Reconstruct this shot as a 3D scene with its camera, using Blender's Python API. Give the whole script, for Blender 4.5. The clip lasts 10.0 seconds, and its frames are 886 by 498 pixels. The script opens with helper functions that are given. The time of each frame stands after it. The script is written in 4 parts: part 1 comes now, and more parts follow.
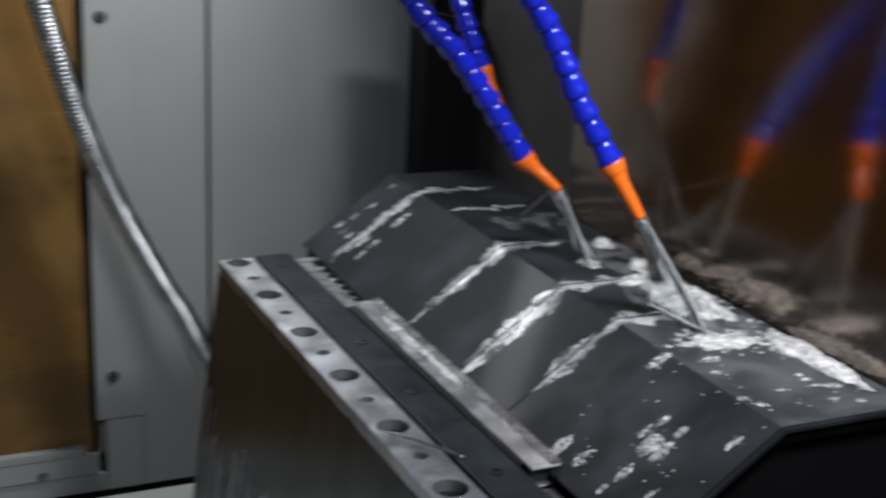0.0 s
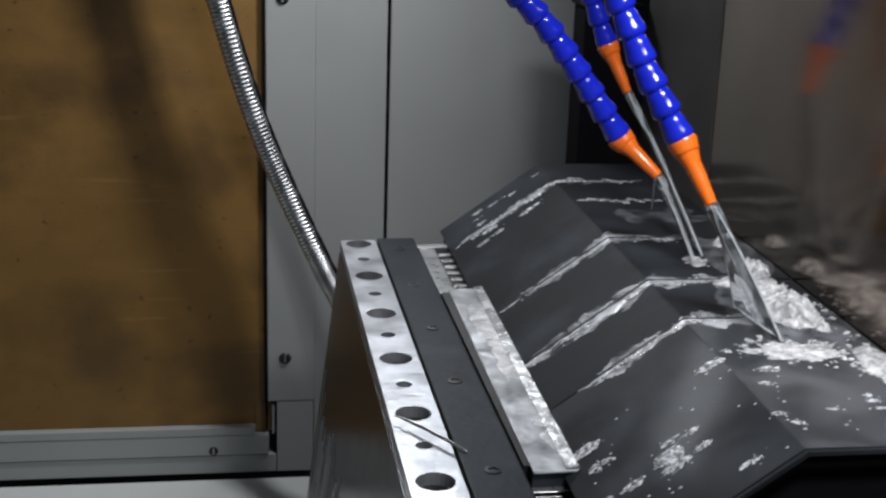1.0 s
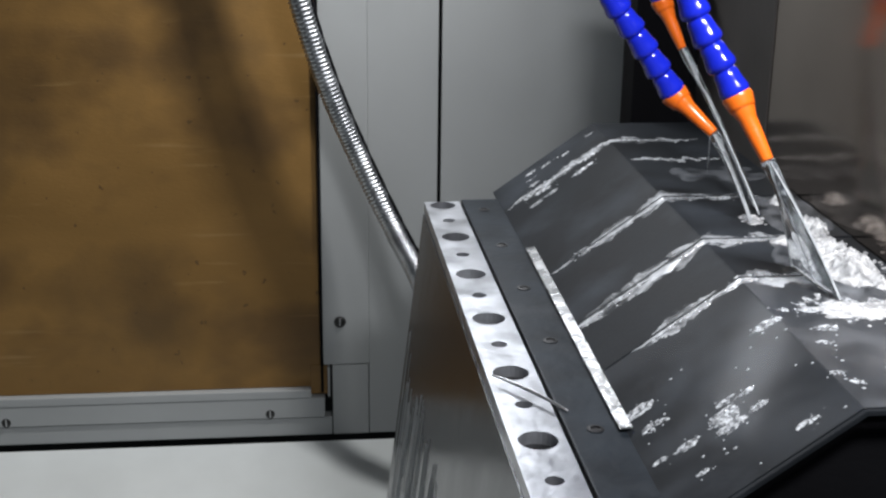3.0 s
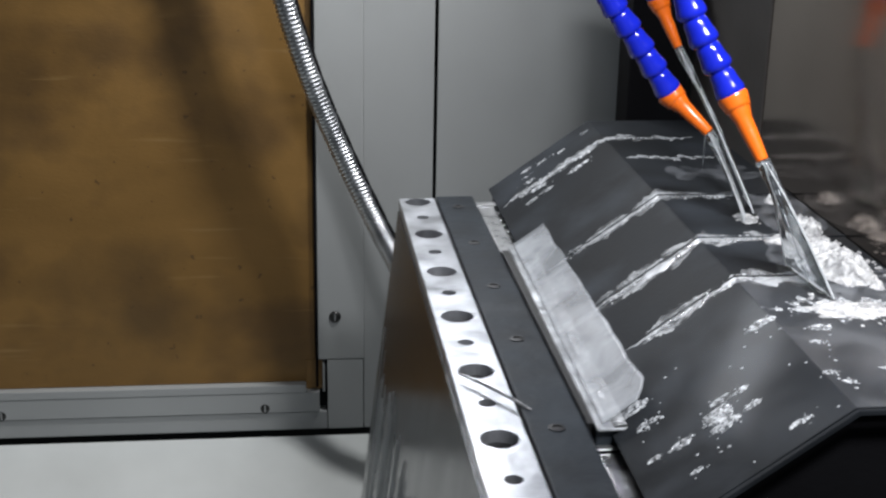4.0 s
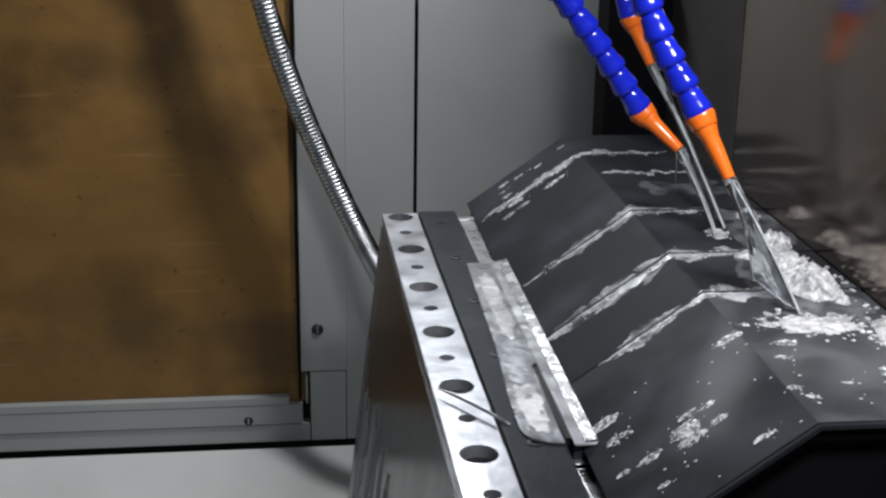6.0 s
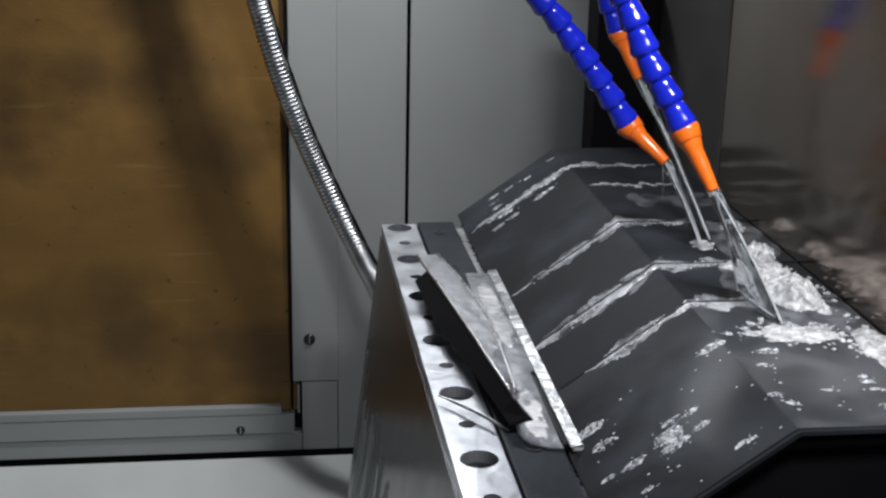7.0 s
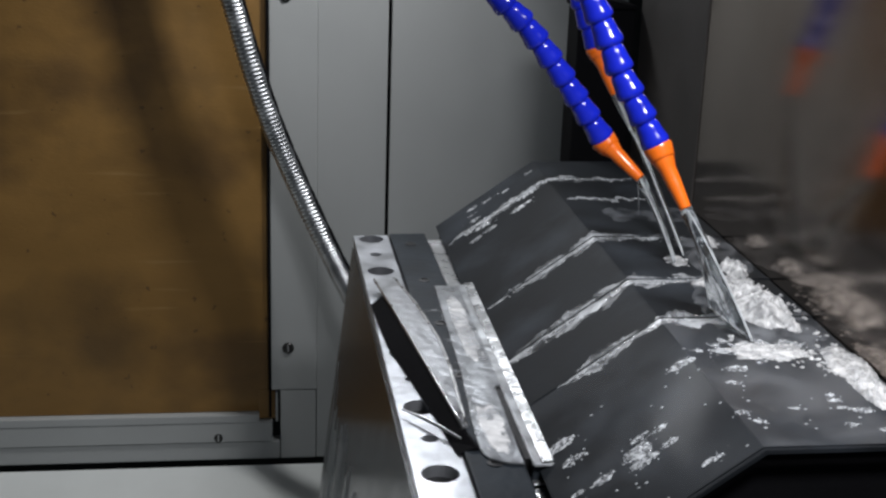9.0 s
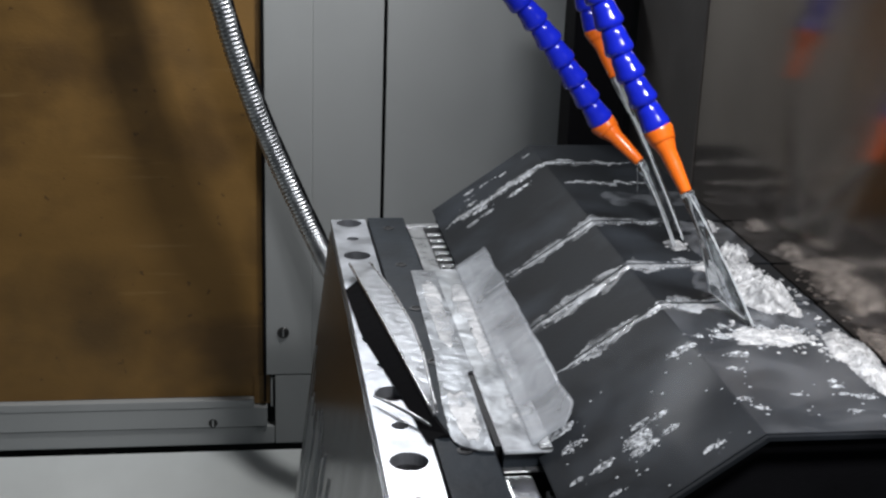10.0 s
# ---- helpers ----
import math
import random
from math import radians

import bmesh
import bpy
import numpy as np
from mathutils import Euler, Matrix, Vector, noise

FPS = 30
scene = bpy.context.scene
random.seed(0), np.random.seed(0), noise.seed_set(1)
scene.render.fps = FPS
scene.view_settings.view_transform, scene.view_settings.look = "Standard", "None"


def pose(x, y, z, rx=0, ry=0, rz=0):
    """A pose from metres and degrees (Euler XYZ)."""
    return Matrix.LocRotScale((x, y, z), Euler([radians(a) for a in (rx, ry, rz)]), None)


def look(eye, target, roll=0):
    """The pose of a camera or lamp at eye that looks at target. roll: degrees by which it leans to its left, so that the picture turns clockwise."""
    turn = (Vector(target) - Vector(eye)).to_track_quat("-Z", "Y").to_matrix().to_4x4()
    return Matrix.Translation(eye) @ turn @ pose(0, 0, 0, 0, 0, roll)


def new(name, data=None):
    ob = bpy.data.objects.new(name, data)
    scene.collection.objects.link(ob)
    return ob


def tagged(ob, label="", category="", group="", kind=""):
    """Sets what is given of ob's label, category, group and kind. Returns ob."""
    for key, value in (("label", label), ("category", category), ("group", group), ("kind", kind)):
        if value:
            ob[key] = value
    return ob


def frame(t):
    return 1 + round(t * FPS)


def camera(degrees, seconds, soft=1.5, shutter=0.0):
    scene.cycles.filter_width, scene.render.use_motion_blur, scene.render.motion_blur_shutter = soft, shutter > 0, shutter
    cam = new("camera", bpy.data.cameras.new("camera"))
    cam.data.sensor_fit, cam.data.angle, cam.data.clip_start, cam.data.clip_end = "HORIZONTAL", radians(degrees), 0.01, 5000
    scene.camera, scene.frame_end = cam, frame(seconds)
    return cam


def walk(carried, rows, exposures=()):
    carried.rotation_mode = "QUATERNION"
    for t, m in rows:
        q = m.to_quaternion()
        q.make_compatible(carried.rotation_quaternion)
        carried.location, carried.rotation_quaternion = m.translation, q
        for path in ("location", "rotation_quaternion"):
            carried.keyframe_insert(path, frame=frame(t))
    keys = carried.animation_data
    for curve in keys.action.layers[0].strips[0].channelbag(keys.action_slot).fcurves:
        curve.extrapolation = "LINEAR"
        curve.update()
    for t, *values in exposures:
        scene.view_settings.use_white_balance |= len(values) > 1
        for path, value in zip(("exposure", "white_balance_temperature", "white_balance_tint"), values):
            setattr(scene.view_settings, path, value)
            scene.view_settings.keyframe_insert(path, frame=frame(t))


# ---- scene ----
cam = camera(38.0, 10.0, soft=2.4, shutter=0.4)
PATH = [
    (0, (-0.4467, -0.6328, 1.4411), (0.3533, 1.1023, 0.8500), 2.76),
    (0.2, (-0.3919, -0.6576, 1.4148), (0.2058, 1.1672, 0.8555), 2.78),
    (0.5, (-0.2600, -0.6414, 1.3927), (0.1573, 1.2336, 0.8357), 3.15),
    (1, (-0.2053, -0.6346, 1.3894), (0.0863, 1.2595, 0.8171), 1.95),
    (1.5, (-0.1979, -0.6237, 1.3752), (0.0466, 1.2692, 0.7778), 1.75),
    (2, (-0.1868, -0.6285, 1.3750), (0.0355, 1.2622, 0.7620), 0.83),
    (2.5, (-0.1932, -0.6267, 1.3784), (0.0070, 1.2641, 0.7581), 0.53),
    (4, (-0.2015, -0.6313, 1.3877), (0.0097, 1.2533, 0.7524), 1.08),
    (4.5, (-0.1958, -0.6304, 1.3878), (0.0206, 1.2521, 0.7479), 0.73),
    (5, (-0.1948, -0.6350, 1.3914), (0.0280, 1.2476, 0.7540), 0.49),
    (5.5, (-0.1935, -0.6402, 1.3981), (0.0351, 1.2427, 0.7636), 0.52),
    (6, (-0.1921, -0.6444, 1.4006), (0.0364, 1.2416, 0.7753), 0.90),
    (7.5, (-0.1919, -0.6770, 1.4115), (0.0527, 1.2163, 0.8153), 1.32),
    (8, (-0.1986, -0.6883, 1.4216), (0.0611, 1.2054, 0.8329), 1.17),
    (8.5, (-0.1893, -0.6751, 1.4138), (0.0643, 1.2200, 0.8270), 1.87),
    (9, (-0.1846, -0.6672, 1.4127), (0.0785, 1.2232, 0.8151), 1.98),
    (9.5, (-0.2019, -0.6685, 1.4216), (0.0847, 1.2116, 0.8029), 1.77),
    (10, (-0.1854, -0.6556, 1.4089), (0.0863, 1.2262, 0.7884), 2.10),
]
EXPOSURES = ((0.0, -0.45), (0.5, -0.56), (1.0, -0.52), (1.5, -0.10), (2.0, -0.02), (2.5, 0.05), (4.0, 0.0), (4.5, -0.08), (5.5, -0.32), (6.0, -0.35), (7.5, -0.45), (8.5, -0.52), (10.0, -0.42))
walk(cam, [(t, look(eye, target, roll)) for t, eye, target, roll in PATH], EXPOSURES)

# ---- world and lamps ----
world = bpy.data.worlds.new("workshop")
scene.world = world
world.use_nodes = True
world.node_tree.nodes["Background"].inputs[0].default_value = (0.80, 0.90, 1.0, 1)
world.node_tree.nodes["Background"].inputs[1].default_value = 0.17


def area_lamp(name, eye, target, sx, sy, watts, colour, spread):
    data = bpy.data.lights.new(name, "AREA")
    data.shape, data.size, data.size_y, data.energy, data.color, data.spread = "RECTANGLE", sx, sy, watts, colour, radians(spread)
    ob = new(name, data)
    ob.matrix_basis = look(eye, target)
    return ob


LAMP_SIDE = ((0.17, 0.745, 1.77), (-0.62, 1.00, 0.83))
LAMP_BACK = ((-0.10, 0.99, 1.50), (-0.08, 0.30, 1.0))
LAMP_DOOR = ((0.20, -0.30, 1.78), (0.16, 0.35, 1.0))
area_lamp("side_lamp_light", *LAMP_SIDE, 0.075, 0.06, 3.3, (0.99, 0.98, 0.985), 90)
area_lamp("back_lamp_light", *LAMP_BACK, 0.34, 0.06, 1.2, (0.93, 0.955, 1.0), 110)
area_lamp("workshop_lamp_light", *LAMP_DOOR, 0.34, 0.10, 3.7, (0.97, 0.97, 1.0), 92)

# ---- materials ----
def shader(name, colour, rough=0.5, metal=0.0, vary=0.15, scale=18.0, bump=0.1, fine=160.0, stretch=(1, 1, 1), stain=None, stain_scale=4.0, coat=0.0, rough_vary=0.12, space="Object", spec=0.5):
    m = bpy.data.materials.new(name)
    m.use_nodes = True
    nt = m.node_tree
    n, l = nt.nodes, nt.links
    b = n["Principled BSDF"]
    b.inputs["Metallic"].default_value = metal
    b.inputs["Specular IOR Level"].default_value = spec
    b.inputs["Coat Weight"].default_value = coat
    b.inputs["Coat Roughness"].default_value = 0.10
    co = n.new("ShaderNodeTexCoord")
    mp = n.new("ShaderNodeMapping")
    mp.inputs["Scale"].default_value = stretch
    l.new(co.outputs[space], mp.inputs["Vector"])
    a = n.new("ShaderNodeTexNoise")
    a.inputs["Scale"].default_value, a.inputs["Detail"].default_value = scale, 5
    f = n.new("ShaderNodeTexNoise")
    f.inputs["Scale"].default_value, f.inputs["Detail"].default_value = fine, 3
    for t in (a, f):
        l.new(mp.outputs[0], t.inputs["Vector"])
    r = n.new("ShaderNodeValToRGB")
    lo, hi = (tuple(max(0, min(1, c * k)) for c in colour) + (1,) for k in (1 - vary, 1 + vary))
    r.color_ramp.elements[0].position, r.color_ramp.elements[1].position = 0.3, 0.7
    r.color_ramp.elements[0].color, r.color_ramp.elements[1].color = lo, hi
    l.new(a.outputs["Fac"], r.inputs[0])
    out = r.outputs[0]
    if stain:
        s = n.new("ShaderNodeTexNoise")
        s.inputs["Scale"].default_value, s.inputs["Detail"].default_value = stain_scale, 7
        l.new(co.outputs[space], s.inputs["Vector"])
        sr = n.new("ShaderNodeMapRange")
        sr.inputs[1].default_value, sr.inputs[2].default_value = 0.52, 0.75
        l.new(s.outputs["Fac"], sr.inputs[0])
        mx = n.new("ShaderNodeMix")
        mx.data_type = "RGBA"
        l.new(sr.outputs[0], mx.inputs["Factor"])
        l.new(out, mx.inputs["A"])
        mx.inputs["B"].default_value = (*stain, 1)
        out = mx.outputs["Result"]
    l.new(out, b.inputs["Base Color"])
    rr = n.new("ShaderNodeMapRange")
    rr.inputs[3].default_value, rr.inputs[4].default_value = max(0.02, rough - rough_vary), rough + rough_vary
    l.new(a.outputs["Fac"], rr.inputs[0])
    l.new(rr.outputs[0], b.inputs["Roughness"])
    bp = n.new("ShaderNodeBump")
    bp.inputs["Strength"].default_value, bp.inputs["Distance"].default_value = bump, 0.002
    l.new(f.outputs["Fac"], bp.inputs["Height"])
    l.new(bp.outputs[0], b.inputs["Normal"])
    return m


def water_shader(name, clear=0.8, rough=0.04, colour=(0.92, 0.96, 1.0), bump=0.4, scale=60):
    m = shader(name, colour, rough, 0.0, 0.03, scale, bump, scale * 2, rough_vary=0.02)
    b = m.node_tree.nodes["Principled BSDF"]
    b.inputs["Transmission Weight"].default_value = clear
    b.inputs["IOR"].default_value = 1.33
    return m


PAINT = shader("grey_green_enamel", (0.312, 0.327, 0.328), 0.42, vary=0.05, scale=6, bump=0.05, fine=420, stain=(0.285, 0.297, 0.297), stain_scale=3)
PAINT_LOW = shader("grey_enamel_tray", (0.55, 0.58, 0.575), 0.38, vary=0.07, scale=7, bump=0.05, fine=300)
BOARD = shader("brown_tinted_board", (0.198, 0.108, 0.027), 0.5, vary=0.14, scale=5, bump=0.12, fine=120, stain=(0.105, 0.060, 0.018), stain_scale=6, stretch=(1, 1, 2.6))
def weathered(m):
    """Dark specks and faint level scratches over a board's colour."""
    nt = m.node_tree
    b = nt.nodes["Principled BSDF"]
    old = b.inputs["Base Color"].links[0].from_socket
    co = nt.nodes.new("ShaderNodeTexCoord")
    for scale, stretch, lo, hi, colour in ((70, (1, 1, 1), 0.69, 0.73, (0.070, 0.038, 0.012)), (7, (1.0, 1, 1.3), 0.50, 0.70, (0.085, 0.046, 0.013)), (30, (0.14, 1, 2.0), 0.64, 0.74, (0.27, 0.17, 0.065))):
        mp = nt.nodes.new("ShaderNodeMapping")
        mp.inputs["Scale"].default_value = stretch
        mp.inputs["Location"].default_value = (scale, 0, scale * 0.3)
        n = nt.nodes.new("ShaderNodeTexNoise")
        n.inputs["Scale"].default_value, n.inputs["Detail"].default_value = scale, 3
        r = nt.nodes.new("ShaderNodeMapRange")
        r.inputs[1].default_value, r.inputs[2].default_value, r.inputs[4].default_value = lo, hi, 0.8
        mx = nt.nodes.new("ShaderNodeMix")
        mx.data_type = "RGBA"
        mx.inputs["B"].default_value = (*colour, 1)
        nt.links.new(co.outputs["Object"], mp.inputs["Vector"])
        nt.links.new(mp.outputs[0], n.inputs["Vector"])
        nt.links.new(n.outputs["Fac"], r.inputs[0])
        nt.links.new(r.outputs[0], mx.inputs["Factor"])
        nt.links.new(old, mx.inputs["A"])
        old = mx.outputs["Result"]
    nt.links.new(old, b.inputs["Base Color"])


weathered(BOARD)
BLACK = shader("black_rubber", (0.005, 0.005, 0.006), 0.9, vary=0.2, bump=0.1, fine=300, spec=0.08)
# dark base colour carries the shade seen through gaps between panels
DARKGAP = shader("recess_shade", (0.015, 0.016, 0.016), 0.8)
# brown base and stain put the panel's dim brown reflection into its colour
STAINLESS = shader("stainless_brown_reflection", (0.255, 0.213, 0.182), 0.125, 1.0, vary=0.14, scale=5, bump=0.03, fine=500, stretch=(1, 1, 0.05), stain=(0.165, 0.120, 0.090), stain_scale=2.6, rough_vary=0.035)
COVER = shader("wet_cover_steel", (0.0155, 0.0180, 0.0212), 0.60, 0.04, vary=0.5, scale=10, bump=0.08, fine=300, stain=(0.041, 0.048, 0.058), stain_scale=11, coat=0.03, rough_vary=0.10, spec=0.12)
EDGE = shader("sheared_steel_edge", (0.50, 0.51, 0.52), 0.3, 0.9, vary=0.2, scale=60, bump=0.2, fine=300, coat=0.4)
# dark stain and wide tone spread imitate splotchy wet reflections on the rail
RAIL = shader("ground_steel_blotched_reflection", (0.41, 0.425, 0.455), 0.36, 0.72, vary=0.34, scale=20, bump=0.45, fine=60, stain=(0.13, 0.138, 0.15), stain_scale=19, coat=0.5, rough_vary=0.22)
SEAL = shader("pale_wet_seal", (0.46, 0.47, 0.48), 0.28, 0.7, vary=0.45, scale=50, bump=0.6, fine=90, stain=(0.10, 0.105, 0.11), stain_scale=46, coat=0.4)
# tone drawn out upright imitates streaky wet reflections on the flank
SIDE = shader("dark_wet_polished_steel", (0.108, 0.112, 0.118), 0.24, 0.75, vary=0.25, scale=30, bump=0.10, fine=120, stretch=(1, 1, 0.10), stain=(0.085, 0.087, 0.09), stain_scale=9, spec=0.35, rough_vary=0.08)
STRIP = shader("dark_blued_steel", (0.020, 0.025, 0.031), 0.50, 0.05, vary=0.45, scale=22, bump=0.25, fine=110, stain=(0.040, 0.046, 0.053), stain_scale=16, spec=0.12)
PLATE = shader("bright_wet_plate", (0.56, 0.58, 0.60), 0.34, 0.65, vary=0.45, scale=34, bump=0.55, fine=60, stain=(0.20, 0.215, 0.24), stain_scale=30, coat=0.5, rough_vary=0.2)
WING = shader("dull_wet_plate", (0.34, 0.355, 0.375), 0.30, 0.7, vary=0.4, scale=34, bump=0.7, fine=60, stain=(0.08, 0.085, 0.095), stain_scale=26, coat=0.4)
# near-black colour in place of the shade in holes and recesses; strip screws too
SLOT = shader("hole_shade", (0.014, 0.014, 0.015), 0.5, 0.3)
BLUE = shader("blue_hose_plastic", (0.010, 0.022, 0.55), 0.16, vary=0.12, scale=30, bump=0.04, fine=200, coat=0.3)
ORANGE = shader("orange_nozzle_plastic", (0.90, 0.17, 0.012), 0.28, vary=0.10, scale=40, bump=0.04, fine=200, coat=0.3)
CHROME = shader("galvanised_conduit", (0.50, 0.52, 0.54), 0.34, 1.0, vary=0.25, scale=60, bump=0.1, fine=200)
SCREW = shader("blackened_screw", (0.05, 0.05, 0.05), 0.4, 0.8)
SCREWSLOT = shader("bright_screw_slot", (0.55, 0.56, 0.56), 0.4, 0.9)
# tone matched to what the panel's far end reflects
MASK_STRIP = shader("matt_grey_mask", (0.062, 0.058, 0.055), 0.6, vary=0.2, scale=12, bump=0.1, fine=200, stain=(0.045, 0.040, 0.036), stain_scale=5, spec=0.25)
HOUSING = shader("lamp_housing_aluminium", (0.4, 0.4, 0.4), 0.4, 0.8)


def glow(name, colour, strength):
    m = bpy.data.materials.new(name)
    m.use_nodes = True
    b = m.node_tree.nodes["Principled BSDF"]
    b.inputs["Base Color"].default_value = (0.8, 0.8, 0.8, 1)
    b.inputs["Emission Color"].default_value = (*colour, 1)
    b.inputs["Emission Strength"].default_value = strength
    return m


# ---- mesh helpers ----
def part(name, bm, material, parent=None, label="", smooth=False):
    me = bpy.data.meshes.new(name)
    bm.to_mesh(me)
    bm.free()
    me.materials.append(material)
    if smooth:
        me.polygons.foreach_set("use_smooth", [True] * len(me.polygons))
    ob = new(name, me)
    ob.parent = parent
    if label:
        ob["label"] = label
    return ob


def thing(name, label, category, place=(0, 0, 0), group="", kind=""):
    ob = new(name)
    ob.empty_display_size = 0.02
    ob.matrix_basis = pose(*place)
    return tagged(ob, label, category, group, kind)


def box(x0, x1, y0, y1, z0, z1, bevel=0.0, bm=None):
    fresh = bm is None
    bm = bm or bmesh.new()
    m = Matrix.LocRotScale(((x0 + x1) / 2, (y0 + y1) / 2, (z0 + z1) / 2), None, (x1 - x0, y1 - y0, z1 - z0))
    bmesh.ops.create_cube(bm, size=1, matrix=m)
    if bevel and fresh:
        bmesh.ops.bevel(bm, geom=bm.edges[:], offset=bevel, segments=2, affect="EDGES", profile=0.6)
    return bm


def prism(outline, y0, y1, bevel=0.0):
    """An x-z outline drawn out along y."""
    bm = bmesh.new()
    near = [bm.verts.new((x, y0, z)) for x, z in outline]
    far = [bm.verts.new((x, y1, z)) for x, z in outline]
    bm.faces.new(near)
    bm.faces.new(far[::-1])
    for i in range(len(outline)):
        j = (i + 1) % len(outline)
        bm.faces.new((near[j], near[i], far[i], far[j]))
    bmesh.ops.recalc_face_normals(bm, faces=bm.faces[:])
    if bevel:
        bmesh.ops.bevel(bm, geom=bm.edges[:], offset=bevel, segments=2, affect="EDGES")
    return bm


def slab(outline, z0, z1, bevel=0.0):
    """An x-y outline drawn out along z."""
    bm = bmesh.new()
    low = [bm.verts.new((x, y, z0)) for x, y in outline]
    top = [bm.verts.new((x, y, z1)) for x, y in outline]
    bm.faces.new(low)
    bm.faces.new(top)
    for i in range(len(outline)):
        j = (i + 1) % len(outline)
        bm.faces.new((low[i], low[j], top[j], top[i]))
    bmesh.ops.recalc_face_normals(bm, faces=bm.faces[:])
    if bevel:
        bmesh.ops.bevel(bm, geom=bm.edges[:], offset=bevel, segments=2, affect="EDGES")
    return bm


def lathe(profile, sides=20, m=Matrix(), bm=None):
    """Rings of (radius, height) about z, capped at both ends."""
    bm = bm or bmesh.new()
    rings = [[bm.verts.new(m @ Vector((r * math.cos(a), r * math.sin(a), h))) for a in (2 * math.pi * k / sides for k in range(sides))] for r, h in profile]
    for p, q in zip(rings, rings[1:]):
        for k in range(sides):
            bm.faces.new((p[k], p[(k + 1) % sides], q[(k + 1) % sides], q[k]))
    bm.faces.new(rings[0][::-1])
    bm.faces.new(rings[-1])
    return bm


def smooth_path(points, steps=12):
    """A Catmull-Rom curve through the points."""
    p = [Vector(v) for v in points]
    p = [2 * p[0] - p[1], *p, 2 * p[-1] - p[-2]]
    out = []
    for a, b, c, d in zip(p, p[1:], p[2:], p[3:]):
        for k in range(steps):
            t = k / steps
            out.append(0.5 * (2 * b + (c - a) * t + (2 * a - 5 * b + 4 * c - d) * t * t + (3 * b - a - 3 * c + d) * t ** 3))
    return out + [p[-2]]


def even_path(points, step):
    fine = smooth_path(points, 60)
    total = sum((b - a).length for a, b in zip(fine, fine[1:]))
    step = total / round(total / step)
    out, gone, due = [fine[0]], 0.0, step
    for a, b in zip(fine, fine[1:]):
        gone += (b - a).length
        if gone >= due - 1e-7:
            out.append(b)
            due += step
    return out


def tube(path, radius, sides=10, bm=None):
    """A tube along the path; radius may be a function of the position along it."""
    bm = bm or bmesh.new()
    rings = []
    side = Vector((1, 0, 0))
    for i, c in enumerate(path):
        way = (path[min(i + 1, len(path) - 1)] - path[max(i - 1, 0)]).normalized()
        side = (side - way * side.dot(way)).normalized()
        up = way.cross(side)
        r = radius(i / (len(path) - 1), i) if callable(radius) else radius
        rx, ry = r if isinstance(r, tuple) else (r, r)
        rings.append([bm.verts.new(c + side * rx * math.cos(a) + up * ry * math.sin(a)) for a in (2 * math.pi * k / sides for k in range(sides))])
    for p, q in zip(rings, rings[1:]):
        for k in range(sides):
            bm.faces.new((p[k], p[(k + 1) % sides], q[(k + 1) % sides], q[k]))
    bm.faces.new(rings[0][::-1])
    bm.faces.new(rings[-1])
    return bm


def blob(bm, c, sx, sy, sz, rnd, turn=None, sub=1):
    m = Matrix.Translation(c) @ (turn or Euler((rnd.random() * 0.5, rnd.random() * 0.5, rnd.random() * 6)).to_matrix().to_4x4()) @ Matrix.Diagonal((sx, sy, sz, 1))
    got = bmesh.ops.create_icosphere(bm, subdivisions=sub, radius=1, matrix=m)
    for v in got["verts"]:
        v.co += (v.co - Vector(c)) * (rnd.random() - 0.5) * 0.15


def structure(name, bm, material, label=""):
    return tagged(part(name, bm, material), label, name.split("_")[0], kind="structure")


# ---- enclosure ----
WALL = 1.06
structure("wall_back", box(-0.0235, 0.30, WALL, WALL + 0.004, 0.30, 1.80, 0.0015), PAINT, "grey-green enamelled sheet steel rear panel of the machine enclosure")
structure("wall_rear", box(-1.2, 0.9, 1.24, 1.27, 0.2, 1.9), DARKGAP, "rear skin behind the enclosure panels, coloured dark for gap shade")
# added strip that keeps the column's mirror image off the panel
structure("trim_flange", box(0.2265, 0.252, 0.520, 0.744, 0.95, 1.80, 0.001), MASK_STRIP, "added matt dark grey strip hiding the column's reflection in the stainless panel")
structure("wall_right", box(0.228, 0.250, 0.03, 0.742, 0.95, 1.80, 0.001), STAINLESS, "dull reflecting stainless side panel beside the way cover")
structure("wall_side", box(0.70, 0.73, -1.4, 0.028, 0.2, 1.9), PAINT, "grey painted side wall of the enclosure")
structure("wall_return", box(0.252, 0.70, 0.03, 0.05, 0.2, 1.9), BLACK, "black return wall beside the stainless panel")
structure("wall_left", box(-1.2, -1.17, -1.4, 1.24, 0.2, 1.9), PAINT, "grey painted end wall of the enclosure")
structure("ceiling", box(-1.2, 0.73, -0.75, 1.27, 1.82, 1.85), PAINT, "grey painted enclosure ceiling")
structure("floor", box(-3, 3, -4, 1.2, -0.03, 0.0), PAINT_LOW, "grey workshop floor")


def chip_tray():
    ob = structure("tray", prism([(-1.16, 0), (0.69, 0), (0.69, 0.004), (-1.16, 0.004)], 0, 0.656), PAINT_LOW, "pale grey sloping chip tray under the door")
    ob.matrix_basis = pose(0, 0.44, 0.31, math.degrees(math.atan2(0.222, 0.61)), 0, 0)


chip_tray()


def screw(parent, x, z, r=0.0084):
    head = part("screw", lathe([(r, 0), (r, 0.0015), (r * 0.75, 0.003), (r * 0.2, 0.0034)], 18, pose(x, WALL - 0.0002, z, 90, 0, 0)), SCREW, parent, "blackened slotted pan-head screw", True)
    part("slot", box(x - 0.0009, x + 0.0009, WALL - 0.0042, WALL - 0.003, z - r * 0.6, z + r * 0.6), SCREWSLOT, head)


